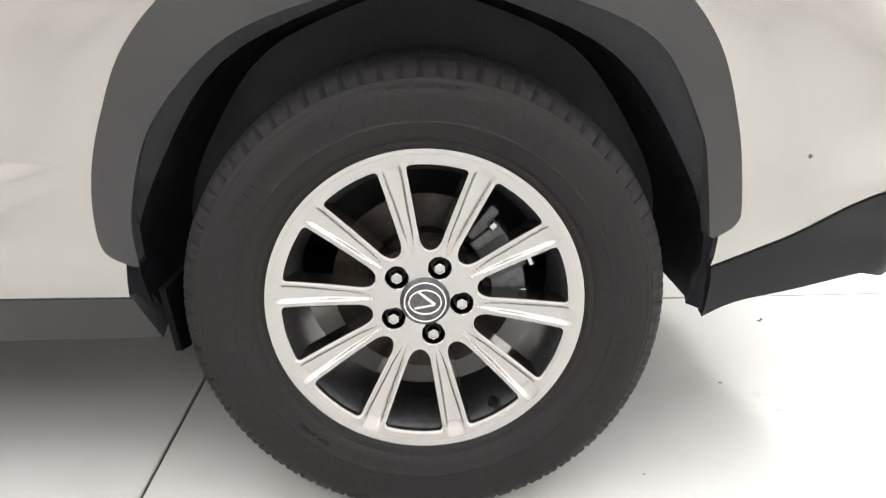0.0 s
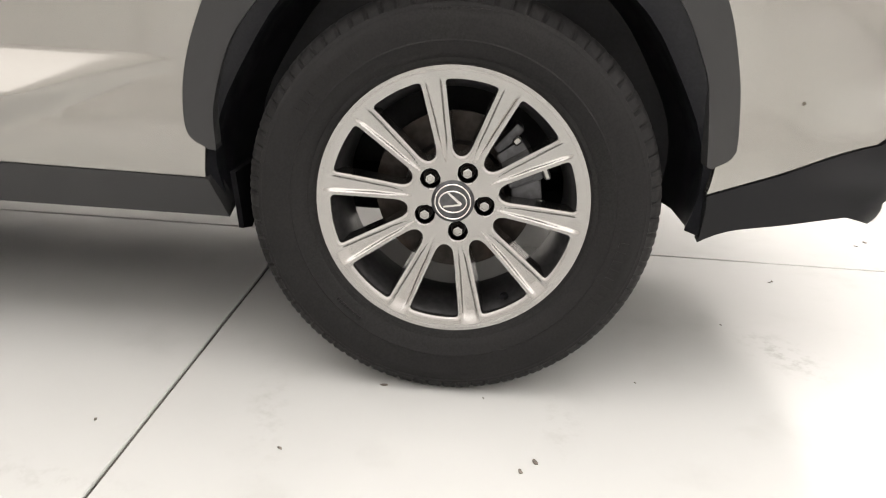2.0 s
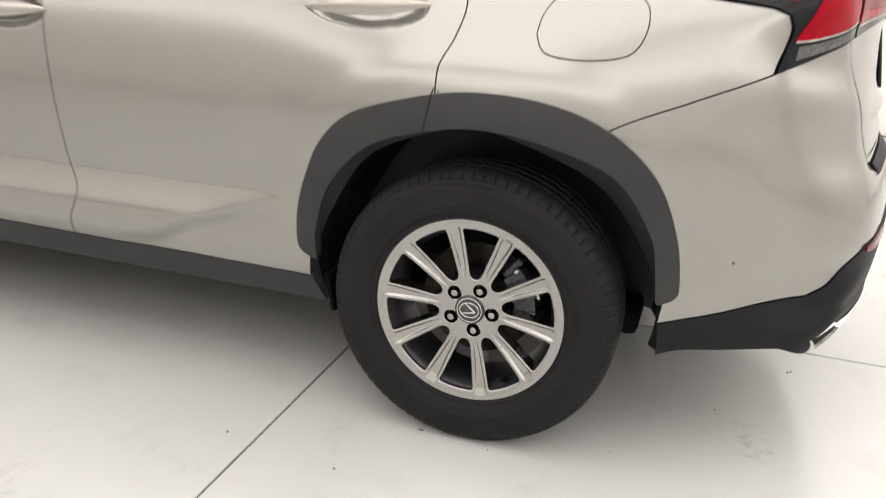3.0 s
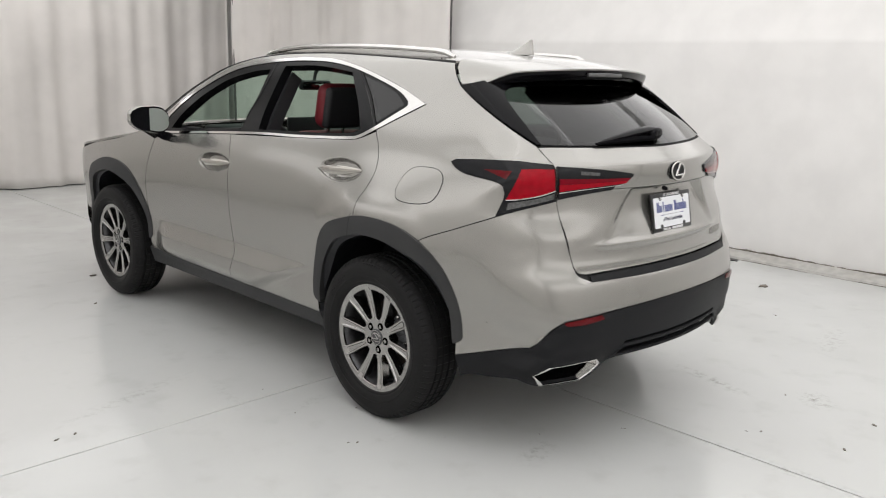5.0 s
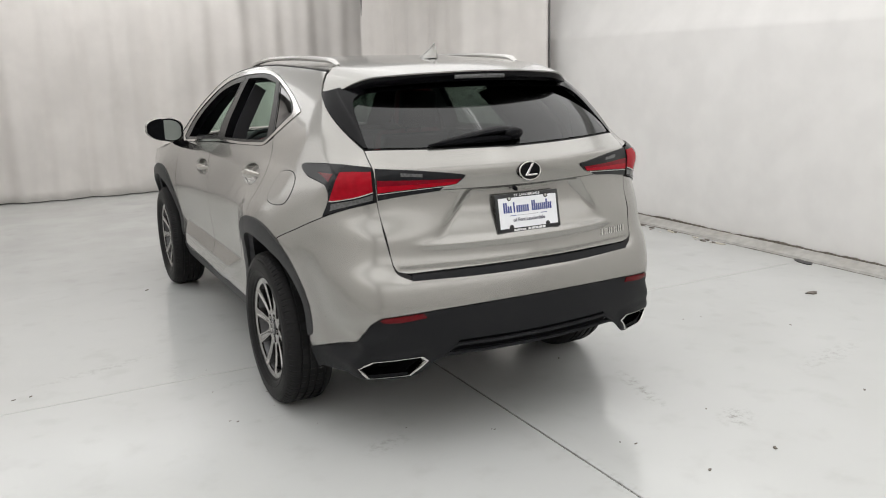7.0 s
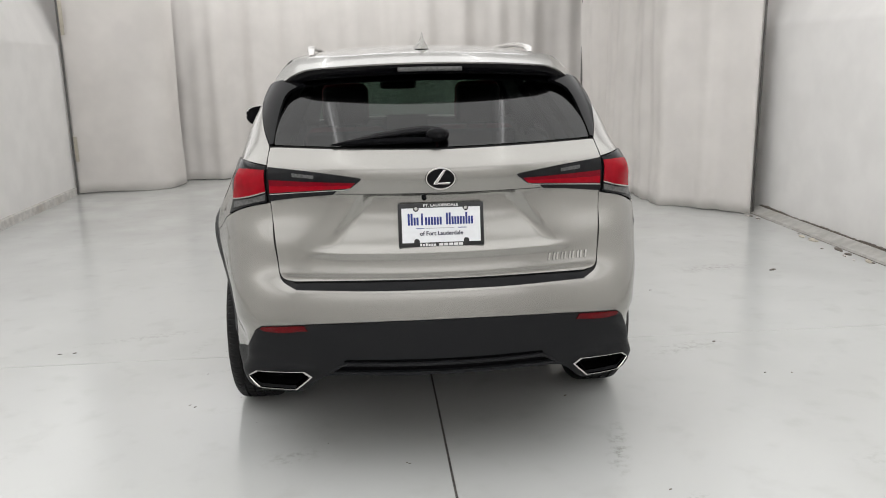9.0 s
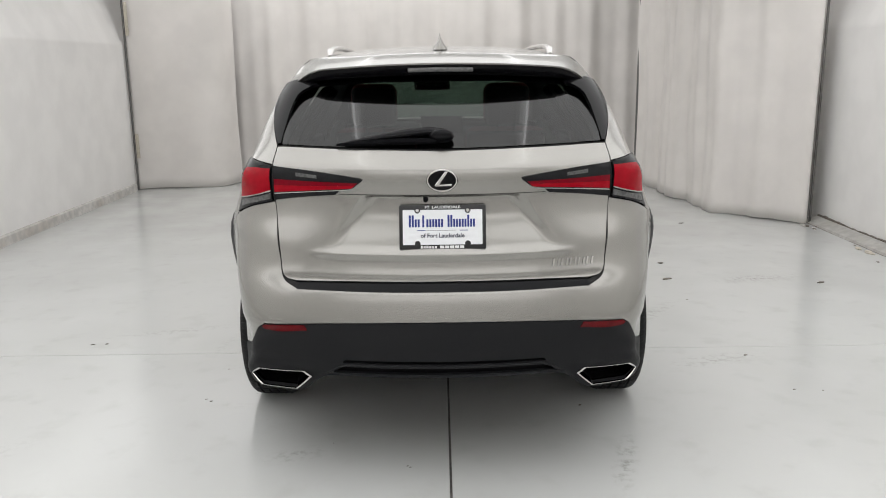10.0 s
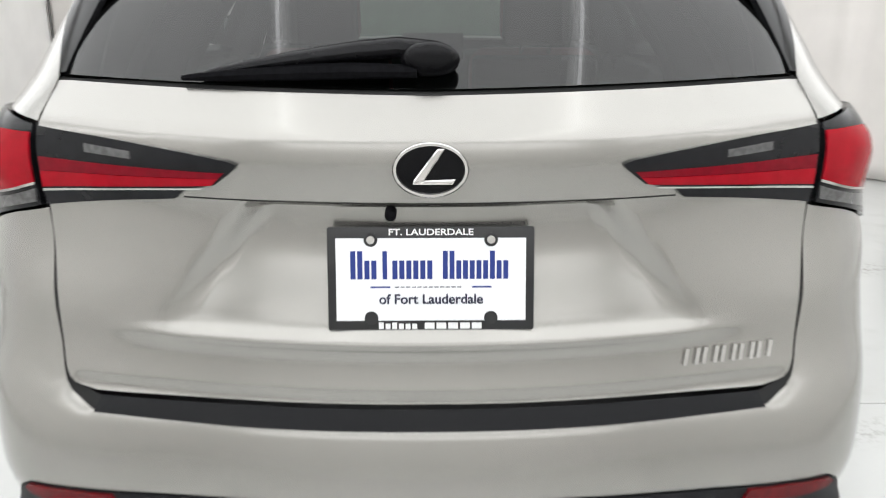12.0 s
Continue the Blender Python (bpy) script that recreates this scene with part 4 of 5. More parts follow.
def make_windows():
    hole = [[S(2.02, 1.132), S(1.13, 1.190), S(.70, 1.206), S(.34, 1.226), S(.25, 1.238), S(.158, 1.280)], [S(.158, 1.280), S(.005, 1.372)], [S(.005, 1.372), S(.005, 1.398), S(.13, 1.452), S(.466, 1.531), S(.756, 1.561), S(1.144, 1.551), S(1.50, 1.501), S(1.80, 1.376), S(2.015, 1.228), S(2.08, 1.155)], [S(2.08, 1.155), S(2.02, 1.132)]]
    panel("window_surround", "side", [BELT, DLO_TIP, DLO_TOP, DLO_NOSE], CHROME, car, lift=.004, depth=.012, gap=0, holes=[hole], step=.02, label="bright chrome window surround")
    front = [[S(1.97, 1.155), S(1.22, 1.203)], [S(1.22, 1.203), S(1.175, 1.36), S(1.165, 1.515)], [S(1.165, 1.515), S(1.33, 1.497), S(1.55, 1.445), S(1.75, 1.345), S(1.90, 1.235), S(1.97, 1.155)]]
    rear = [[S(1.06, 1.208), S(.70, 1.222), S(.36, 1.240), S(.25, 1.262)], [S(.25, 1.262), S(.33, 1.37), S(.475, 1.515)], [S(.475, 1.515), S(.756, 1.540), S(1.045, 1.535)], [S(1.045, 1.535), S(1.06, 1.208)]]
    quarter = [[S(.175, 1.292), S(.025, 1.384)], [S(.025, 1.384), S(.14, 1.445), S(.40, 1.508)], [S(.40, 1.508), S(.27, 1.39), S(.175, 1.292)]]
    panel("door_window_frame", "side", hole, PILLAR, car, lift=-.001, depth=.045, gap=0, holes=[front, rear, quarter], step=.025, label="gloss black window frames and pillars")
    panel("quarter_window", "side", quarter, QUARTER_GLASS, car, lift=-.002, depth=.004, gap=-.003)
    for segs in (front, rear):
        left = panel("side_window", "side", segs, SIDE_GLASS, car, lift=-.014, depth=.004, gap=-.01, both=False, label="green-tinted side window")
        mirrored(left)
        scene.collection.objects.unlink(left)
        bpy.data.objects.remove(left)
    panel("pillar_trim", "side", [[S(-.22, 1.14), S(.14, 1.20)], [S(.14, 1.20), S(.15, 1.285), S(.42, 1.53)], [S(.42, 1.53), S(.10, 1.56), S(-.16, 1.52), S(-.30, 1.38)], [S(-.30, 1.38), S(-.22, 1.14)]], CABIN, car, lift=-.05, depth=.005, step=.05)
    # the window frame joint behind the rear door glass
    seam("side", [S(.148, 1.276), S(.27, 1.41), S(.43, 1.535)], car, .006, -.0015)
    seam("side", [S(1.24, 1.19), S(1.16, 1.36), S(1.125, 1.55)], car, .003, -.0015)


def make_arches():
    def arch(dy):
        outer = [S(a + dy, z) for a, z in ((.447, .430), (.482, .452), (.491, .50), (.484, .575), (.455, .660), (.402, .758), (.312, .838), (.170, .888), (.012, .919), (-.160, .911), (-.302, .860), (-.412, .758), (-.470, .622), (-.490, .505), (-.484, .470), (-.450, .450))]
        inner = [S(a + dy, z) for a, z in ((-.442, .453), (-.430, .55), (-.408, .630), (-.322, .757), (-.168, .822), (-.022, .842), (.112, .822), (.266, .764), (.386, .645), (.433, .52), (.434, .428))]
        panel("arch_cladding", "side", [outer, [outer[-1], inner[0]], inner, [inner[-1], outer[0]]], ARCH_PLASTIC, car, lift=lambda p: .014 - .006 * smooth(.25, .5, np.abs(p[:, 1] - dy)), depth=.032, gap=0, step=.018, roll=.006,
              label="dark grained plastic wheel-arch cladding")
    arch(0)
    arch(2.66)
    seam("side", [S(.086, .920), S(.109, .822)], car, .002, -.0150, name="cladding_joint")
    for dy in (0, 2.66):
        bm = bmesh.new()
        rows = []
        for k in range(37):
            a = radians(-9 + 198 * k / 36)
            r = .452 - .006 * abs(math.sin(2 * a))
            ridge = .004 * math.sin(9 * a)
            lip = .022 + .028 * float(smooth(.46, .60, .385 + r * math.sin(a)))
            row = []
            for x, q in ((.002, lip), (.010, lip * .5), (.030, -.006), (-.74, .004), (-.62, .0), (-.56, -.02)):
                yy, zz = dy + (r + q + ridge) * math.cos(a), .385 + (r + q + ridge) * math.sin(a)
                row.append(bm.verts.new((x - float(half_width(yy, zz)) if x > 0 else x, yy, zz)))
            rows.append(row)
        for a, b in zip(rows, rows[1:]):
            for j in range(5):
                bm.faces.new((a[j], a[j + 1], b[j + 1], b[j]))
        hub = bm.verts.new((-.555, dy, .385))
        for a, b in zip(rows, rows[1:]):
            bm.faces.new((a[5], hub, b[5]))
        mirrored(part("arch_liner", bm, LINER, car, "black moulded wheel-arch liner"))
        # small mud guards at the foot of the opening
        for sgn, y0, z0, z1, w in ((1, .400, .272, .39, .045),):
            bm = bmesh.new()
            prism([(-.850, dy + y0, z1), (-.72, dy + y0 - .006, z1), (-.72, dy + y0 - .010, z0 + .03), (-.80, dy + y0 - .014, z0), (-.838, dy + y0 - .010, z0 + .008)], (0, .010, 0), bm)
            mirrored(part("mud_guard", bm, BLACK_MATT, car))
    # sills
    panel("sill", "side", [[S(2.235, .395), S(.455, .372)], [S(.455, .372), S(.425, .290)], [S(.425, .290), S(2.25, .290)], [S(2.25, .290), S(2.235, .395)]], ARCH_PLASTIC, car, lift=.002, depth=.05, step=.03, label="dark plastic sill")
    bm = bmesh.new()
    box(bm, (-.70, -.40, .29), (.70, 3.35, .36), .02)
    part("underbody", bm, BLACK_MATT, car)
    part("front_bumper", lathe_nose(), PAINT, car)


def lathe_nose():
    bm = bmesh.new()
    rows = []
    for z in np.linspace(.24, .92, 14):
        ang = np.linspace(radians(165.5), radians(194.5), 21)
        p = skin("polar", np.stack([ang, 0 * ang + z], 1))
        rows.append([bm.verts.new(tuple(map(float, q))) for q in p])
    for a, b in zip(rows, rows[1:]):
        for j in range(20):
            bm.faces.new((a[j], a[j + 1], b[j + 1], b[j]))
    return bm


def make_lamps():
    body_lamp = [[R(.636, 1.060), R(.640, 1.12), R(.636, 1.190)], [R(.636, 1.190), R(.70, 1.200), S(-.610, 1.203), S(-.376, 1.189)], [S(-.376, 1.189), S(-.359, 1.178), S(-.389, 1.158)],
                 [S(-.389, 1.158), S(-.443, 1.142), S(-.599, 1.123), S(-.632, 1.100), S(-.634, 1.064), S(-.616, .994)], [S(-.616, .994), S(-.646, 1.007), R(.72, 1.036), R(.636, 1.060)]]
    lamp = panel("tail_lamp", "polar", body_lamp, LAMP_BASE, car, lift=.007, depth=.014, gap=.001, step=.014, both=False, label="smoked tail lamp housing with red lens")
    subs = [panel("red_lens", "polar", [[R(.640, 1.098), R(.642, 1.15), R(.640, 1.178)], [R(.640, 1.178), R(.70, 1.178), S(-.682, 1.174)], [S(-.682, 1.174), S(-.640, 1.058)], [S(-.640, 1.058), R(.76, 1.062), R(.70, 1.080), R(.640, 1.098)]], RED_LENS, lamp, lift=.0105, depth=.006, gap=.001, step=.012, both=False),
            panel("clear_line", "polar", [[S(-.643, 1.061), R(.76, 1.0645), R(.70, 1.0825), R(.640, 1.1005)], [R(.640, 1.1005), R(.640, 1.096)], [R(.640, 1.096), R(.70, 1.0780), R(.76, 1.060), S(-.642, 1.0565)], [S(-.642, 1.0565), S(-.643, 1.061)]], CHROME, lamp, lift=.0112, depth=.004, gap=0, both=False),
            panel("front_red_lens", "polar", [[S(-.518, 1.163), S(-.655, 1.168)], [S(-.655, 1.168), S(-.640, 1.134)], [S(-.640, 1.134), S(-.582, 1.148), S(-.518, 1.163)]], RED_DARK, lamp, lift=.0095, depth=.005, gap=.001, both=False),
            panel("clear_lens", "polar", [[S(-.650, 1.050), R(.76, 1.054), R(.70, 1.072), R(.641, 1.090)], [R(.641, 1.090), R(.641, 1.066)], [R(.641, 1.066), R(.70, 1.050), S(-.648, 1.020)], [S(-.648, 1.020), S(-.650, 1.050)]], LAMP_CLEAR, lamp, lift=.0095, depth=.005, gap=.001, both=False)]
    gate_lamp = [[R(.627, 1.189), R(.50, 1.180), R(.380, 1.167), R(.300, 1.156)], [R(.300, 1.156), R(.285, 1.150), R(.292, 1.140)], [R(.292, 1.140), R(.322, 1.117)], [R(.322, 1.117), R(.37, 1.109)], [R(.37, 1.109), R(.388, 1.092)], [R(.388, 1.092), R(.50, 1.080), R(.625, 1.062)], [R(.625, 1.062), R(.627, 1.189)]]
    lamp2 = panel("tailgate_lamp", "polar", gate_lamp, LAMP_BASE, car, lift=.009, depth=.018, gap=.0012, step=.014, both=False, label="smoked tailgate lamp with red strip")
    # one red strip in two tones: its dark-to-bright gradient is painted as halves
    subs2 = [panel("red_lens", "polar", [[R(.624, 1.143), R(.46, 1.140), R(.304, 1.138)], [R(.304, 1.138), R(.314, 1.129)], [R(.314, 1.129), R(.46, 1.125), R(.624, 1.121)], [R(.624, 1.121), R(.624, 1.143)]], RED_SHADED, lamp2, lift=.012, depth=.006, gap=.0003, step=.012, both=False),
             panel("lit_red_lens", "polar", [[R(.624, 1.121), R(.46, 1.125), R(.314, 1.129)], [R(.314, 1.129), R(.326, 1.118)], [R(.326, 1.118), R(.46, 1.108), R(.624, 1.094)], [R(.624, 1.094), R(.624, 1.121)]], RED_LENS, lamp2, lift=.0125, depth=.006, gap=.0003, step=.012, both=False),
             panel("reversing_lens", "polar", [[R(.535, 1.169), R(.455, 1.162)], [R(.455, 1.162), R(.455, 1.151)], [R(.455, 1.151), R(.535, 1.156)], [R(.535, 1.156), R(.535, 1.169)]], LAMP_CLEAR, lamp2, lift=.0115, depth=.004, gap=0, both=False),
             panel("clear_line", "polar", [[R(.624, 1.091), R(.46, 1.105), R(.34, 1.1135)], [R(.34, 1.1135), R(.345, 1.1105)], [R(.345, 1.1105), R(.46, 1.102), R(.624, 1.087)], [R(.624, 1.087), R(.624, 1.091)]], CHROME, lamp2, lift=.0115, depth=.004, gap=0, both=False)]
    for top, kids in ((lamp, subs), (lamp2, subs2)):
        twin = mirrored(top)
        for k in kids:
            mirrored(k).parent = twin
    refl = [[R(.672, .611), R(.60, .617), R(.515, .622)], [R(.515, .622), R(.500, .603)], [R(.500, .603), R(.60, .592), R(.668, .594)], [R(.668, .594), R(.680, .602), R(.672, .611)]]
    panel("bumper_reflector", "polar", refl, RED_DARK, car, lift=.008, depth=.012, gap=.001, step=.012, label="red bumper reflector")


make_body()
make_top()
make_windows()
make_arches()
make_lamps()



# ---- wheels ----
HUB = .367


@functools.lru_cache(None)
def spoke_mesh(nut):
    """One tenth of the wheel's face: hub, a grooved spoke and its piece of the rim, with rounded windows at both sides; nut: with a hole for one."""
    def width(v):
        return .0114 + .0110 * (v - .050) / .1835

    def bend(a, b, c, n=9):
        a, b, c = map(np.array, (a, b, c))
        return [(1 - t) ** 2 * a + 2 * t * (1 - t) * b + t * t * c for t in np.linspace(0, 1, n)]

    def ray(r, deg):
        return np.array((r * math.sin(radians(deg)), r * math.cos(radians(deg))))
    top = math.degrees(math.asin(width(.2185) / .2185))
    window = [ray(.2185, d) for d in np.linspace(18, top + 2.4, 9)]
    window += bend(window.pop(), ray(.2190, top - .2), (width(.2085), .2085))
    window += [np.array((width(v), v)) for v in np.linspace(.2085, .104, 28)[1:-1]]
    window += bend((width(.104), .104), (width(.0835), .0830), ray(.0830, 18))
    half = [ray(.2358, d) for d in np.linspace(0, 18, 15)] + [ray(.229, 18)] + window + [ray(r, 18) for r in np.linspace(.083, .0385, 10)[1:]] + [ray(.0385, d) for d in np.linspace(18, 0, 7)[1:]]
    loop = np.array(half + [q * (-1, 1) for q in half[-2:0:-1]])
    window = np.array(window)
    window = np.vstack([window, window * (-1, 1)])
    hole = np.array([(.0170 * math.sin(a), .0572 + .0170 * math.cos(a)) for a in np.linspace(0, 2 * math.pi, 28, False)])

    def height(q):
        u, v = q.T
        r = np.hypot(u, v)
        k = np.clip((r - .050) / .1835, 0, 1)
        base = -.8650 - .0212 * k ** 1.3 + .0035 * np.sin(math.pi * k)
        w = width(np.minimum(r, .2185)) * .92
        flare = w * (.62 + .26 * smooth(.12, .22, r)) * (.42 + .58 * smooth(.070, .125, r))
        dip = .0062 * smooth(.066, .128, r) * (1 - smooth(.208, .2345, r)) * (1 - smooth(.50, 1.0, np.abs(u) / flare))
        near = np.sqrt(((q[:, None] - window[None]) ** 2).sum(-1)).min(1)
        well = np.hypot(u, v - .0572) if nut else 9 + 0 * u
        return base + dip + .0014 * (1 - smooth(0, .0046, near)) + .0020 * (1 - smooth(.0165, .0205, well))
    g = .0030
    gx, gy = np.meshgrid(np.arange(-.075, .0751, g), np.arange(.03, .24, g * .87))
    gx = gx + (np.arange(gx.shape[0]) % 2)[:, None] * g / 2
    grid = np.stack([gx.ravel(), gy.ravel()], 1)
    grid = grid[inside(loop, grid)]
    rims = [loop] + ([hole] if nut else [])
    if nut:
        grid = grid[~inside(hole, grid)]
    edge = np.vstack(rims)
    grid = grid[np.sqrt(((grid[:, None] - edge[None]) ** 2).sum(-1)).min(1) > .0011]
    grid = grid[np.sqrt(((grid[:, None] - window[None]) ** 2).sum(-1)).min(1) > .0058]
    side = window[:len(window) // 2]
    t = np.gradient(side, axis=0)
    away = np.stack([t[:, 1], -t[:, 0]], 1) / np.linalg.norm(t, axis=1, keepdims=True)
    away *= np.sign((away[20] * (-1, 0)).sum())
    for d in (.0012, .0026, .0042):
        ring = side + away * d
        ring = ring[inside(loop, ring)]
        grid = np.vstack([grid, ring, ring * (-1, 1)])
    ccw = [f if area2(f) > 0 else f[::-1] for f in rims]
    if nut:
        ccw[1] = ccw[1][::-1]
    n0 = len(ccw[0])
    faces = [list(range(n0))] + ([list(range(n0, n0 + len(hole)))] if nut else [])
    vs, _, fs, _, _, _ = delaunay_2d_cdt([Vector(map(float, q)) for q in np.vstack(ccw + [grid])], [], faces, 2, 1e-7)
    uv = np.array([tuple(q) for q in vs])
    h, e = height(uv), 4e-4
    du = (height(uv + (e, 0)) - height(uv - (e, 0))) / (2 * e)
    dv = (height(uv + (0, e)) - height(uv - (0, e))) / (2 * e)
    verts = [(x, -a, b) for x, (a, b) in zip(h, uv)]
    norms = np.stack([-np.ones(len(uv)), -du, dv], 1)
    norms = list(norms / np.linalg.norm(norms, axis=1, keepdims=True))
    tris = []
    for f in fs:
        (a, b), (c, d), (i, j) = (uv[k] for k in f[:3])
        tris.append(list(f) if (c - a) * (j - b) - (d - b) * (i - a) > 0 else list(f)[::-1])
    for sgn in (1, -1):                       # the walls of the two half windows
        line = window[:len(window) // 2] * (sgn, 1)
        t = np.gradient(line, axis=0)
        t /= np.linalg.norm(t, axis=1, keepdims=True)
        out = np.stack([-t[:, 1], t[:, 0]], 1) * -sgn
        base = len(verts)
        for (a, b), (c, d), x in zip(line, out, height(line)):
            verts += [(x, -a, b), (x + .034, -(a - c * .004), b - d * .004)]
            norms += [np.array((-.15, -c, d))] * 2
        for k in range(len(line) - 1):
            q = [base + 2 * k, base + 2 * k + 1, base + 2 * k + 3, base + 2 * k + 2]
            tris.append(q if sgn > 0 else q[::-1])
    return verts, tris, norms


def make_wheel(y, turn, left=True):
    """A ten-spoke alloy wheel with its tyre; x is measured from the wheel's outer face, which looks to the left."""
    X = -.885
    n = 480
    prof = [(-.700, .236), (-.690, .262), (-.681, .305), (-.690, .345), (-.708, .362), (-.722, .3675)]
    for gx in (-.738, -.775, -.812, -.848):
        prof += [(gx + .006, .3685), (gx + .005, .3605), (gx - .005, .3605), (gx - .006, .3685)]
    prof += [(-.872, .3665), (-.886, .361), (-.8955, .352), (-.900, .3445), (-.9015, .3435), (-.9035, .338), (-.905, .3365), (-.9065, .330), (-.9075, .3285), (-.9095, .318), (-.910, .300),
             (-.9085, .286), (-.9100, .2835), (-.9085, .281), (-.905, .268), (-.899, .258), (-.8955, .2555), (-.893, .248), (-.888, .2445), (-.880, .240)]
    first = 6 + 16

    def wobble(i, k, x, r):
        if first <= i < first + 4 and k % 6 == 0:          # cuts between the shoulder blocks
            return x + (.001, .0045, .0055, .003)[i - first], r - (.0016, .0012, .0006, 0)[i - first]
        if first <= i < first + 3 and k % 6 == 3:                      # fine sipes
            return x + .0010, r - .0006
        if 6 <= i < 6 + 16 and k % 8 == 0 and r > .365:
            return x, r - .003
        return x, r
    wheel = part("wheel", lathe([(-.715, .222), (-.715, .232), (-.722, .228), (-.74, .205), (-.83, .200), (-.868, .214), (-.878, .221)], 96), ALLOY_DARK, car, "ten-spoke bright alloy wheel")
    kids = [part("tyre", lathe(prof, n, wobble), RUBBER, wheel, "black all-season tyre with worn raised lettering", sharp=28)]
    kids.append(part("rim_lip", lathe([(-.870, .2350), (-.8858, .2352), (-.8866, .2385), (-.8866, .2425), (-.8850, .2440), (-.8820, .2446), (-.8760, .2415), (-.870, .236)], 120), ALLOY, wheel))
    for s in range(10):
        ob = mesh_object("spoke", *spoke_mesh(s % 2 == 0)[:2], ALLOY, wheel, "", spoke_mesh(s % 2 == 0)[2])
        ob.data.transform(Matrix.Rotation(radians(turn + 36 * s), 4, "X"))
        kids.append(ob)
    for s in range(5):
        a = radians(turn + 72 * s)
        cy, cz = -.0572 * math.sin(a), .0572 * math.cos(a)
        bm = lathe([(-.8445, .0004), (-.8445, .0150), (-.8470, .0164), (-.8652, .0170)], 28)
        bmesh.ops.translate(bm, verts=bm.verts, vec=(0, cy, cz))
        kids.append(part("nut_pocket", bm, BLACK_GLOSS, wheel))
        bm = lathe([(-.844, .0102), (-.8640, .0102), (-.8672, .0090), (-.8678, .0078), (-.8678, .0060), (-.8662, .0056), (-.8662, .0002)], 6)
        bmesh.ops.translate(bm, verts=bm.verts, vec=(0, cy, cz))
        kids.append(part("wheel_nut", bm, ALLOY, wheel))
        bm = lathe([(-.844, .0128), (-.8500, .0126), (-.8520, .0112), (-.852, .0095)], 20)
        bmesh.ops.translate(bm, verts=bm.verts, vec=(0, cy, cz))
        kids.append(part("nut_collar", bm, STEEL, wheel))
    bm = lathe([(-.850, .0400), (-.8640, .0392), (-.8672, .0382), (-.8690, .0362), (-.8705, .0345), (-.8703, .0330), (-.8690, .0318), (-.8694, .015), (-.8697, .0004)], 48)
    kids.append(part("centre_cap", bm, CAST, wheel, "dark centre cap with a bright ring"))
    for nm, sy, sz, w in (("cap_ring", .0318, .0318, .0016), ("badge_ring", .0248, .0195, .0017)):
        bm = bmesh.new()
        rows = []
        for k in range(44):
            a = 2 * math.pi * k / 44
            rows.append([bm.verts.new((x, (sy + d) * math.cos(a), (sz + d) * math.sin(a))) for x, d in ((-.8688, w), (-.8712, w * .8), (-.8718, 0), (-.8712, -w * .8), (-.8688, -w))])
        for k in range(44):
            for j in range(4):
                bm.faces.new((rows[k][j], rows[k][j + 1], rows[(k + 1) % 44][j + 1], rows[(k + 1) % 44][j]))
        kids.append(part(nm, bm, CHROME, wheel))
    bm = bmesh.new()
    prism([(-.8714, .0120, .0165), (-.8714, .0078, .0178), (-.8714, -.0170, -.0020), (-.8714, -.0140, -.0062)], (.002, 0, 0), bm)
    prism([(-.8715, -.0170, -.0020), (-.8715, .0170, -.0080), (-.8715, .0165, -.0115), (-.8715, -.0140, -.0062)], (.002, 0, 0), bm)
    kids.append(part("cap_badge", bm, CHROME, wheel))
    a = radians(turn + 36 * 3 + 17)
    bm = tube([(-.862, -.205 * math.sin(a), .205 * math.cos(a)), (-.874, -.200 * math.sin(a), .200 * math.cos(a)), (-.890, -.195 * math.sin(a), .195 * math.cos(a))], [.0075, .0065, .0050], 10)
    kids.append(part("valve_stem", bm, BLACK_MATT, wheel))
    for o in (wheel, *kids):
        o.data.transform(Matrix.Translation((0, y, HUB)) @ (Matrix() if left else Matrix.Rotation(math.pi, 4, "Z")))
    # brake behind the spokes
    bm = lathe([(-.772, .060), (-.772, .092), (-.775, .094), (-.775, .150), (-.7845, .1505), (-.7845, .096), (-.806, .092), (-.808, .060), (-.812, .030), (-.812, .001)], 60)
    bm2 = bmesh.new()
    for lo, hi, ang in (((-.832, -.020, .104), (-.745, .020, .160), 52), ((-.836, -.022, .100), (-.745, .022, .166), 67), ((-.832, -.020, .104), (-.745, .020, .160), 82),
                        ((-.826, -.010, .112), (-.78, .010, .176), 40), ((-.826, -.010, .112), (-.78, .010, .172), 96), ((-.840, -.016, .118), (-.80, .016, .150), 67)):
        box(bm2, lo, hi, .006, 2, Matrix.Rotation(radians(ang), 4, "X"))
    bm3 = bmesh.new()
    for lo, hi, ang in (((-.842, -.007, .146), (-.80, .007, .162), 44), ((-.842, -.007, .146), (-.80, .007, .162), 90), ((-.838, -.026, .166), (-.775, .026, .178), 67), ((-.800, -.034, .108), (-.790, .034, .156), 67)):
        box(bm3, lo, hi, .003, 1, Matrix.Rotation(radians(ang), 4, "X"))
    shift = Matrix.Translation((0, y, HUB)) @ (Matrix() if left else Matrix.Rotation(math.pi, 4, "Z"))
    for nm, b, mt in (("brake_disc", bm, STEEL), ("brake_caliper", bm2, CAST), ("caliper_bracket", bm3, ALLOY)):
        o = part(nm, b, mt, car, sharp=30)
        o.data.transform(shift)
    # suspension arm to the wheel
    bm = tube([(-.72, 0, 0), (-.60, .02, -.02), (-.45, .03, -.03)], [.05, .04, .05], 10)
    o = part("suspension_arm", bm, BLACK_MATT, car)
    o.data.transform(shift)


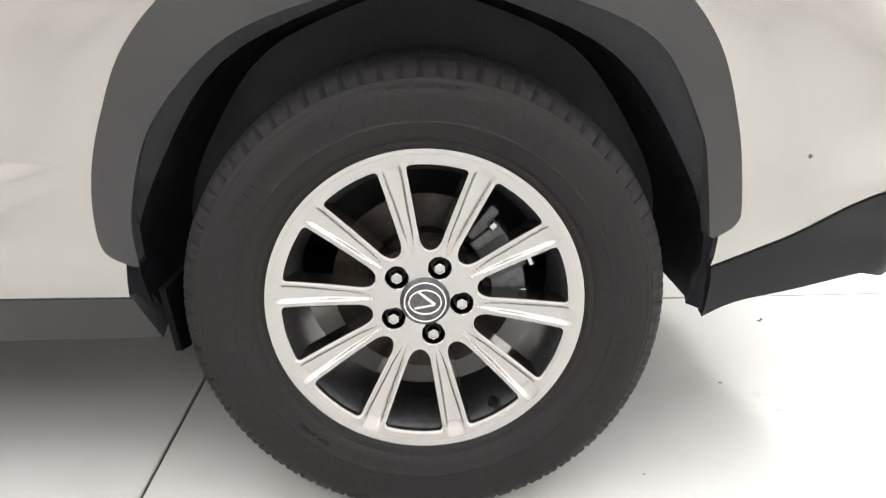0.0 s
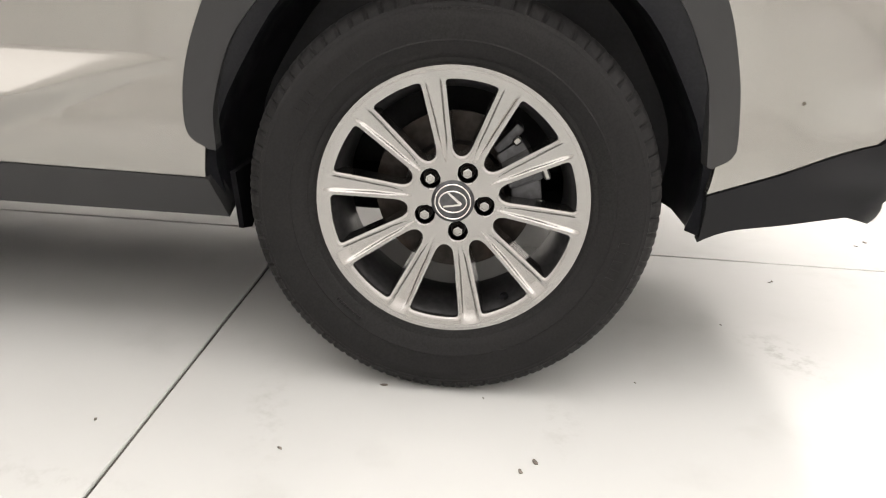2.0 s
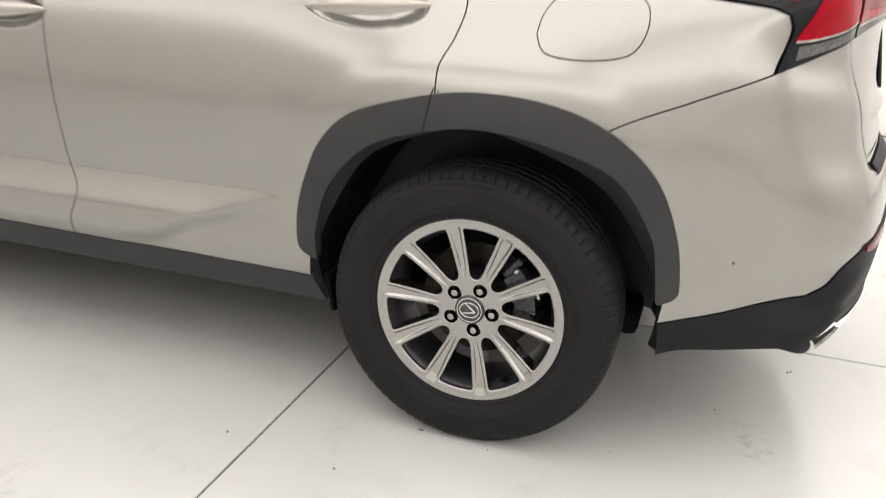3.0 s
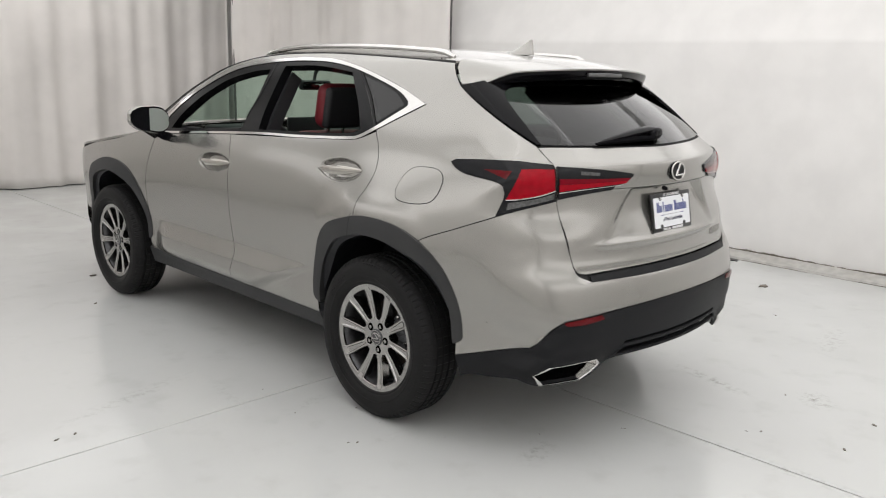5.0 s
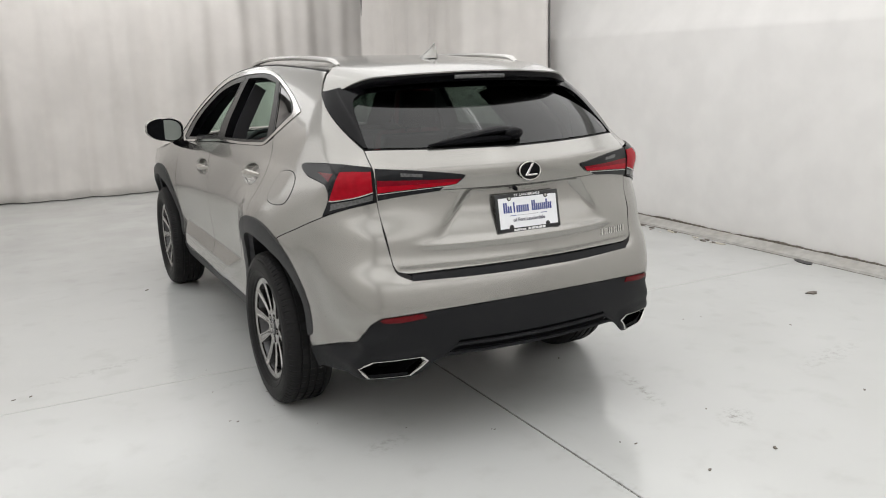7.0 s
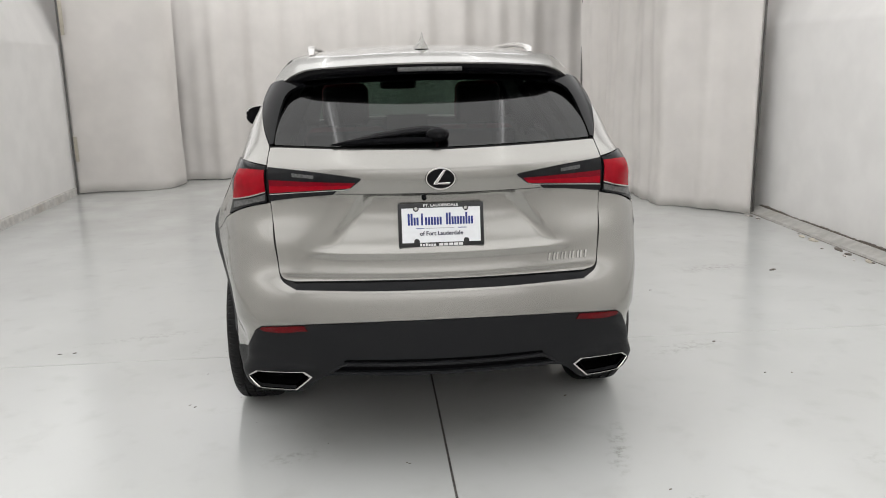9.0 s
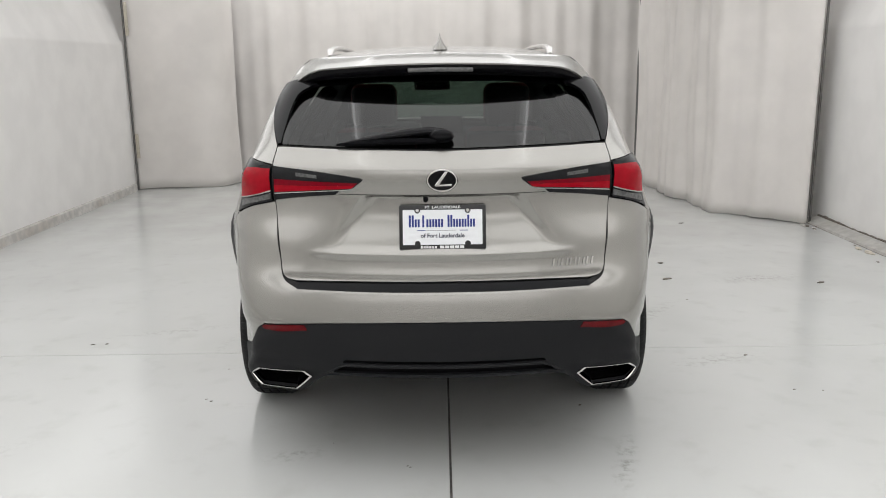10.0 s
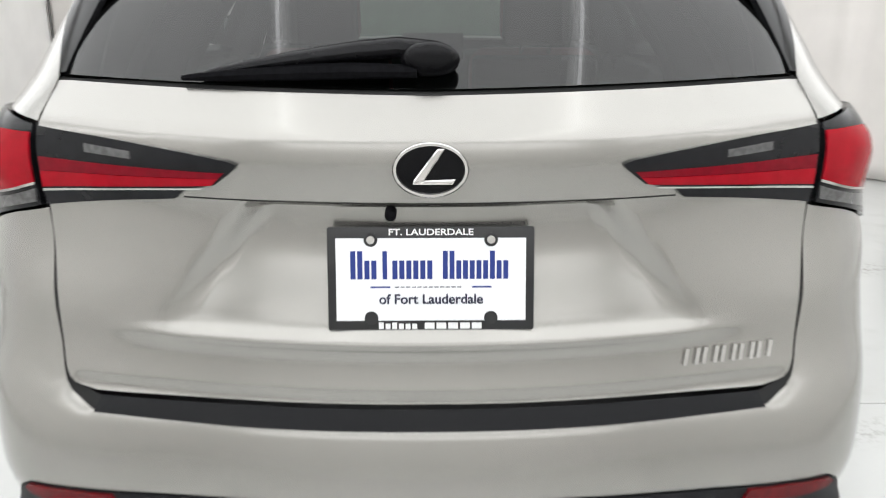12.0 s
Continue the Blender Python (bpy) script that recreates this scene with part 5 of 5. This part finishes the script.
def make_tyre_lettering(y):
    """Raised worn letters on the side wall, as plain blocks along the arc."""
    for start, count, r, h, w in ((-62, 9, .307, .017, 2.6), (98, 8, .307, .017, 2.6), (-9, 16, .3345, .0045, 1.0), (215, 10, .272, .006, 1.0)):
        bm = bmesh.new()
        for k in range(count):
            if count == 16 and k in (5, 10):
                continue
            a0 = radians(start + k * w * 1.25)
            a1 = a0 + radians(w * .72)
            pts = []
            for rr, aa in ((r - h / 2, a0), (r - h / 2, a1), (r + h / 2, a1), (r + h / 2, a0)):
                pts.append((-.9113 if abs(r - .307) < .02 else (-.9076 if r > .32 else -.9085), y - rr * math.sin(aa), HUB + rr * math.cos(aa)))
            prism(pts, (.004, 0, 0), bm)
        part("tyre_lettering", bm, RUBBER, car, "worn raised blocks on the tyre wall")


def make_mirror():
    bm = bmesh.new()
    bmesh.ops.create_uvsphere(bm, u_segments=28, v_segments=16, radius=1)
    for v in bm.verts:
        x, y, z = v.co
        k = 1 + .25 * (abs(x) * abs(z))
        v.co = (-.962 + .118 * x * k, 1.925 + (.085 if y > 0 else .022) * y, 1.212 + .075 * z * k * (1 - .18 * x * -1) + .012 * -x)
    house = part("door_mirror", bm, PAINT, car, "body-coloured door mirror with a black rim")
    bm = bmesh.new()
    outer, inner = [], []
    for k in range(28):
        a = 2 * math.pi * k / 28
        cx, cz = math.cos(a), math.sin(a)
        kk = 1 + .22 * abs(cx * cz)
        outer.append((-.962 + .110 * cx * kk, 1.906, 1.212 + .071 * cz * kk * (1 + .16 * cx) - .010 * cx))
    prism(outer, (0, -.010, 0), bm)
    rim = part("mirror_rim", bm, BLACK_MATT, house)
    bm = bmesh.new()
    prism([(-.962 + (x + .962) * .90, 1.8955, 1.212 + (z - 1.212) * .88) for x, _, z in outer], (0, .003, 0), bm)
    glass = part("mirror_glass", bm, MIRROR, house)
    glass.data.transform(Matrix.Translation((-.962, 1.8955, 1.212)) @ Matrix.Rotation(radians(-16), 4, "Z") @ Matrix.Translation((.962, -1.8965, -1.212)))
    bm = tube([(-.80, 1.985, 1.105), (-.84, 1.965, 1.105), (-.885, 1.945, 1.125), (-.91, 1.935, 1.160)], [.030, .032, .030, .034], 12, (1.0, .8))
    foot = part("mirror_foot", bm, BLACK_MATT, house)
    twin = mirrored(house)
    for o in (rim, glass, foot):
        mirrored(o).parent = twin


def make_handles():
    for y0, z0, dz in ((.295, 1.083, .022), (1.405, 1.011, .018)):
        base = skin("side", [(y0 - .17, z0), (y0 + .17, z0)])
        xa = base[:, 0].min() - .004
        pts, rad = [], []
        for k in range(21):
            t = k / 20
            pts.append((xa + .010 - .022 * math.sin(math.pi * t), y0 - .160 + .320 * t, z0 + dz * (.5 - t) * .9))
            rad.append(.004 + .017 * math.sin(math.pi * t) ** .8)
        mirrored(part("door_handle", tube(pts, rad, 12, (.55, 1.0)), HANDLE, car, "body-coloured pull handle in a dished cup"))


def make_rear_details():
    # exhaust finishers: six-sided bright frames
    q = [(-.762, .388), (-.714, .427), (-.522, .442), (-.494, .418), (-.560, .351), (-.716, .340)]
    mid = np.mean(np.array(q), 0)
    q = [tuple(np.array(a) + (np.array(b) - np.array(a)) * k / 4) for a, b in zip(q, q[1:] + q[:1]) for k in range(4)]

    def at(p, off, sc):
        x, z = mid + (np.array(p) - mid) * sc
        y = float(skin("rear", [(x, z)])[0][1])
        return (float(x), y + off + .010 * float(smooth(-.70, -.762, x)), float(z))
    bm = bmesh.new()
    loops = [[bm.verts.new(at(p, o, s)) for p in q] for o, s in ((.03, 1.0), (-.005, 1.0), (-.009, .985), (-.009, .915), (-.004, .888), (.09, .82))]
    for a, b in zip(loops, loops[1:]):
        for k in range(24):
            bm.faces.new((a[k], a[(k + 1) % 24], b[(k + 1) % 24], b[k]))
    tip = part("exhaust_finisher", bm, CHROME, car, "six-sided bright exhaust finisher", sharp=25)
    bm = bmesh.new()
    loops = [[bm.verts.new(at(p, o, s)) for p in q] for o, s in ((-.002, .890), (.11, .80))]
    for k in range(24):
        bm.faces.new((loops[0][k], loops[0][(k + 1) % 24], loops[1][(k + 1) % 24], loops[1][k]))
    bm.faces.new(loops[1])
    inner = part("exhaust_mouth", bm, BLACK_MATT, tip)
    twin = mirrored(tip)
    mirrored(inner).parent = twin
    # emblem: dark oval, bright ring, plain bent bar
    cx, cy, cz = 0, float(skin("rear", [(0.0, 1.148)])[0][1]), 1.148
    lean = Matrix.Translation((cx, cy - .004, cz)) @ Matrix.Rotation(radians(-7), 4, "X")
    bm = bmesh.new()
    prism([(.0555 * math.cos(a), 0, .0400 * math.sin(a)) for a in np.linspace(0, 2 * math.pi, 48, False)], (0, -.006, 0), bm)
    em = part("emblem", bm, BLACK_GLOSS, car, "oval dark emblem with a bright ring")
    bm = bmesh.new()
    prof = [(.055, -.006), (.0535, -.0085), (.0500, -.0085), (.0485, -.006)]
    rows = []
    for k in range(56):
        a = 2 * math.pi * k / 56
        rows.append([bm.verts.new((r * math.cos(a), y, (r - .0150) * math.sin(a))) for r, y in prof])
    for k in range(56):
        a, b = rows[k], rows[(k + 1) % 56]
        for j in range(3):
            bm.faces.new((a[j], a[j + 1], b[j + 1], b[j]))
    ring = part("emblem_ring", bm, CHROME, em)
    bm = bmesh.new()
    prism([(.010, -.006, .031), (.0215, -.006, .031), (-.0095, -.006, -.0145), (-.026, -.006, -.0205), (-.024, -.006, -.0135)], (0, -.004, 0), bm)
    prism([(-.026, -.006, -.0205), (-.0095, -.006, -.0143), (.036, -.006, -.0130), (.032, -.006, -.0205)], (0, -.004, 0), bm)
    bmesh.ops.recalc_face_normals(bm, faces=bm.faces)
    bmesh.ops.bevel(bm, geom=[e for e in bm.edges if all(v.co.y < -.0095 for v in e.verts)], offset=.0022, segments=1, affect="EDGES")
    bar = part("emblem_bar", bm, CHROME, em)
    for o in (em, ring, bar):
        o.data.transform(lean)
    # dried dirt spots on the bumper side
    for y, z, r in ((-.598, .570, .0040), (-.520, .540, .0010)):
        p = skin("side", [(y, z)])[0]
        bm = bmesh.new()
        bmesh.ops.create_icosphere(bm, subdivisions=1, radius=1, matrix=Matrix.Translation(p) @ Matrix.Diagonal((.0015, r * 1.3, r, 1)))
        part("dirt_spot", bm, GRIME, car, "spot of dried dirt")
    # reversing camera
    bm = tube([(-.060, -.890, 1.080), (-.060, -.906, 1.076), (-.060, -.911, 1.073)], [.009, .009, .005], 12)
    part("reversing_camera", bm, BLACK_MATT, car)
    # model badge: plain slanted bars, raised and bright
    bx = np.linspace(.402, .562, 6)
    for k in range(5):
        x0, x1, z0, z1, lw = bx[k], bx[k] + .0255, .8245, .8500, .0062
        bm = bmesh.new()
        strokes = [(x0, x0 + lw, z0, z1), (x1 - lw, x1, z0, z1)]
        for a, b, c, d in strokes:
            pts = []
            for x, z in ((a, c), (b, c), (b, d), (a, d)):
                sx = x + (z - z0) * .18
                pts.append((sx, float(skin("rear", [(sx, z)])[0][1]) - .0008, z))
            prism(pts, (0, -.0045, 0), bm)
        part("model_badge", bm, CHROME, car, "bright raised badge bars")
    # wiper
    g = lambda x, z, o: skin("rear", [(x, z)])[0] + np.array((0, -.8, 1.0)) * o / 1.28
    pts = [g(.012, 1.288, .024), g(-.05, 1.291, .026), g(-.12, 1.287, .024), g(-.22, 1.278, .019), g(-.33, 1.266, .012), g(-.375, 1.259, .009)]
    arm = part("wiper_arm", tube(pts, [.021, .023, .021, .017, .010, .004], 12, (1, .75)), TRIM_BLACK, car, "black rear wiper")
    pts = [g(x, z, .010) for x, z in ((-.02, 1.270), (-.12, 1.270), (-.22, 1.267), (-.32, 1.262), (-.390, 1.257))]
    part("wiper_blade", tube(pts, [.010, .013, .013, .010, .004], 8), BLACK_MATT, arm)
    bm = bmesh.new()
    c = g(.000, 1.279, .020)
    bmesh.ops.create_uvsphere(bm, u_segments=24, v_segments=14, radius=1, matrix=Matrix.Translation(c) @ Matrix.Rotation(radians(35), 4, "X") @ Matrix.Diagonal((.046, .022, .031, 1)))
    part("wiper_pivot", bm, TRIM_BLACK, arm)


def make_plate():
    """Dealer plate in a black frame; local x to the right, y up, z out of the plate."""
    m = Matrix.Translation((0, -.903, .977)) @ Matrix.Rotation(radians(90 - 10.5), 4, "X")
    w, h = .1575, .080
    bm = bmesh.new()
    box(bm, (-w, -h, -.002), (w, h, .006), .004, 2)
    frame_ob = part("number_plate", bm, FRAME_BLACK, car, "white dealer plate in a black plastic frame")
    kids = []
    bm = bmesh.new()
    box(bm, (-.1440, -.0640, .0055), (.1440, .0625, .0070))
    kids.append(part("plate_sheet", bm, PLATE_WHITE, frame_ob))
    for cx, cy in ((-.091, .060), (.091, .060), (-.091, -.060), (.091, -.060)):
        bm = bmesh.new()
        prism([(cx + .0105 * math.cos(a), cy + .0105 * math.sin(a), .0068) for a in np.linspace(0, 2 * math.pi, 20, False)], (0, 0, .0012), bm)
        kids.append(part("screw_tab", bm, FRAME_BLACK, frame_ob))
        if cy > 0:
            bm = bmesh.new()
            prism([(cx + .0062 * math.cos(a), cy + .0062 * math.sin(a), .0080) for a in np.linspace(0, 2 * math.pi, 14, False)], (0, 0, .0016), bm)
            kids.append(part("screw", bm, CHROME, frame_ob))

    def bars(rows, mat):
        for x0, x1, y0, y1 in rows:
            b = bmesh.new()
            box(b, (x0, y0, .0068), (x1, y1, .0076))
            kids.append(part("plate_bar", b, mat, frame_ob, "plain printed bar"))
    # two blue words as plain stems, thin rules, and two rows of white blocks on the frame
    for x0, x1, n, ups in ((-.122, .005, 6, (0, 2)), (.018, .120, 5, (0, 3))):
        s = (x1 - x0) / n
        for k in range(n):
            a, top = x0 + k * s, .0430 if k in ups else .0285
            if k == 2 and n == 6:
                bars([(a + s * .30, a + s * .62, .000, top)], PLATE_BLUE)
                continue
            bars([(a, a + s * .36, .000, top if n == 6 or k != 3 else .0285), (a + s * .50, a + s * .86, .000, top)], PLATE_BLUE)
    bars([(-.092, -.062, -.0135, -.0110), (.062, .092, -.0135, -.0110)], PLATE_BLUE)
    bars([(-.055 + .0086 * k, -.0488 + .0086 * k, -.0130, -.0116) for k in range(12)], PLATE_DARK)
    bars([(-.080 + .0102 * k, -.0725 + .0102 * k, -.0770, -.0670 if k in (0, 2) else -.0690) for k in range(6)], PLATE_TEXT)
    bars([(-.010 + .0180 * k, .0050 + .0180 * k, -.0768, -.0675) for k in range(5)], PLATE_TEXT)
    kids.append(text_part("of Fort Lauderdale", .021, Matrix.Translation((0, -.0315, .0074)), PLATE_DARK, frame_ob, "dark printed words", .158))
    kids.append(text_part("FT. LAUDERDALE", .0135, Matrix.Translation((0, .0712, .0066)), PLATE_TEXT, frame_ob, "white words on the frame", .128))
    for o in (frame_ob, *kids):
        o.data.transform(m)


def make_cabin():
    bm = bmesh.new()
    for sgn in (-1, 1):
        box(bm, (sgn * .72 - .03, .52, .40), (sgn * .72 + .03, 2.10, 1.165), .02)
        box(bm, (sgn * .70 - .03, -.55, .90), (sgn * .70 + .03, .50, 1.165), .02)
    box(bm, (-.53, -.60, .38), (.53, 2.1, .44))
    box(bm, (-.72, .54, .385), (.72, 2.1, .435))
    box(bm, (-.70, -.66, .40), (.70, -.58, 1.12), .02)
    part("cabin_trim", bm, CABIN, car)
    panel("pillar_lining", "side", [[S(-.34, 1.10), S(.22, 1.17)], [S(.22, 1.17), S(.20, 1.28), S(.36, 1.50)], [S(.36, 1.50), S(.10, 1.53), S(-.12, 1.50), S(-.30, 1.34)], [S(-.30, 1.34), S(-.34, 1.10)]], CABIN, car, lift=-.115, depth=.03, step=.05)
    panel("pillar_lining", "side", [[S(1.04, 1.16), S(1.25, 1.15)], [S(1.25, 1.15), S(1.19, 1.51)], [S(1.19, 1.51), S(1.03, 1.53)], [S(1.03, 1.53), S(1.04, 1.16)]], CABIN, car, lift=-.047, depth=.070, step=.05)
    bm = bmesh.new()
    box(bm, (-.70, 1.72, .80), (.70, 2.16, 1.12), .06, 3)
    box(bm, (-.60, 1.74, 1.08), (-.14, 1.98, 1.17), .04, 3)
    box(bm, (-.13, 1.735, 1.09), (.15, 1.755, 1.215), .008)
    part("dashboard", bm, CABIN, car)
    bm = bmesh.new()
    pts = [(-.37 + .18 * math.cos(a), 1.56 + .06 * math.sin(a), 1.02 + .17 * math.sin(a)) for a in np.linspace(0, 2 * math.pi, 33)]
    bm = tube(pts, .015, 8, caps=False)
    part("steering_wheel", bm, CABIN, car)

    def cushion(name, lo, hi, bev, mat, parent, tilt, about, label=""):
        b = bmesh.new()
        box(b, lo, hi, bev, 4)
        ob = part(name, b, mat, parent, label, sharp=60)
        ob.data.transform(Matrix.Translation(about) @ Matrix.Rotation(radians(tilt), 4, "X") @ Matrix.Translation([-v for v in about]))
        return ob
    for x in (-.375, .375):
        about = (x, 1.10, .62)
        seat = cushion("front_seat", (x - .24, 1.10, .48), (x + .24, 1.62, .66), .05, RED_LEATHER, car, 4, about, "red leather front seat with a dark back")
        cushion("backrest", (x - .235, 1.02, .60), (x + .235, 1.16, 1.21), .06, RED_LEATHER, seat, 12, about)
        cushion("back_panel", (x - .225, 1.00, .62), (x + .225, 1.06, 1.20), .02, CABIN, seat, 12, about)
        cushion("headrest", (x - .130, 1.00, 1.238), (x + .130, 1.115, 1.475), .05, RED_LEATHER, seat, 12, about)
        cushion("headrest_back", (x - .122, .985, 1.248), (x + .122, 1.045, 1.465), .025, CABIN, seat, 12, about)
        for dx in (-.05, .05):
            cushion("headrest_post", (x + dx - .007, 1.05, 1.18), (x + dx + .007, 1.065, 1.29), .003, CHROME, seat, 12, about)
    bench = cushion("rear_bench", (-.53, -.02, .50), (.53, .50, .66), .05, RED_LEATHER, car, 3, (0, 0, .6), "red leather rear bench")
    cushion("bench_back", (-.53, -.14, .60), (.53, .0, 1.13), .06, CABIN, bench, 18, (0, 0, .6))
    for x in (-.37, .37):
        cushion("bench_headrest", (x - .12, -.13, 1.12), (x + .12, -.03, 1.20), .035, CABIN, bench, 18, (0, 0, .6))
    bm = bmesh.new()
    box(bm, (-.165, 1.545, 1.392), (.065, 1.575, 1.450), .014, 3)
    mir = part("inner_mirror", bm, CABIN, car)
    bm = bmesh.new()
    box(bm, (-.150, 1.5420, 1.400), (.050, 1.5452, 1.442), .001)
    part("inner_mirror_glass", bm, MIRROR, mir)
    part("inner_mirror_stalk", tube([(-.05, 1.57, 1.435), (-.04, 1.57, 1.49), (-.02, 1.50, 1.585)], .012, 8), CABIN, mir)


for wy, wt in ((0, 24.1), (2.66, 11)):
    make_wheel(wy, wt, True)
    make_wheel(wy, wt + 9, False)
make_tyre_lettering(0)
make_mirror()
make_handles()
make_rear_details()
make_plate()
make_cabin()



# ---- marks and flakes on the floor ----
for x, y, r, turn, mt in ((-1.11, -.17, .007, .4, GRIME), (-.14, -.85, .004, 0, GRIME), (-.89, .11, .006, 1.5, GRIME), (-1.09, .58, .0035, .3, GRIME), (-1.13, .25, .004, 1, GRIME), (-.47, -.63, .003, .8, GRIME),
                          (-.91, -.08, .003, .1, GRIME), (-.80, -.38, .0025, .9, GRIME), (.25, -1.23, .005, 1.2, GRIME), (.39, -1.60, .010, .5, GRIME), (.296, -1.276, .007, .2, GRIME), (.76, -1.60, .012, 1.1, GRIME),
                          (.81, -1.17, .006, .7, GRIME), (1.69, -.12, .007, .4, GRIME), (1.62, -1.40, .008, .9, GRIME), (1.63, .36, .010, .3, GRIME), (.63, -.27, .009, .6, GRIME), (1.63, 1.42, .008, .2, GRIME),
                          (1.73, 2.45, .020, .1, GRIME), (1.64, 1.96, .028, .4, GRIME), (2.70, 1.81, .022, .5, GRIME), (2.36, 4.07, .016, 0, GRIME), (1.82, -.14, .006, 1.4, GRIME), (-2.02, .67, .008, .2, GRIME),
                          (-1.94, .68, .009, .9, GRIME), (-.83, 3.22, .022, .2, GRIME), (-1.10, 2.51, .012, .6, GRIME), (-1.14, -.145, .005, .2, GRIME), (-.15, -.84, .004, .5, GRIME), (2.15, -.54, .008, 1, GRIME)):
    make_debris(x, y, r * .7, turn, mt, "small dark flake of dirt on the pale floor")
make_debris(2.84, -.15, .032, 0, GRIME, "flat dark oval stain ring on the pale floor", "floor_stain", 1.6)
make_debris(3.52, .46, .05, 1.4, FRAME_BLACK, "black rubber scrap lying by the wall ledge", "rubber_scrap", 2.2)

rng = random.Random(7)
for k in range(26):
    make_debris(RIGHT - .19 - .12 * rng.random() ** 2, 1.2 + 2.7 * rng.random(), rng.uniform(.008, .03), rng.uniform(1.2, 1.9), rng.choice((GRIME, DIRTY, TAPE)), "flake of brown dirt beside the stained ledge", stretch=rng.uniform(1.5, 3))
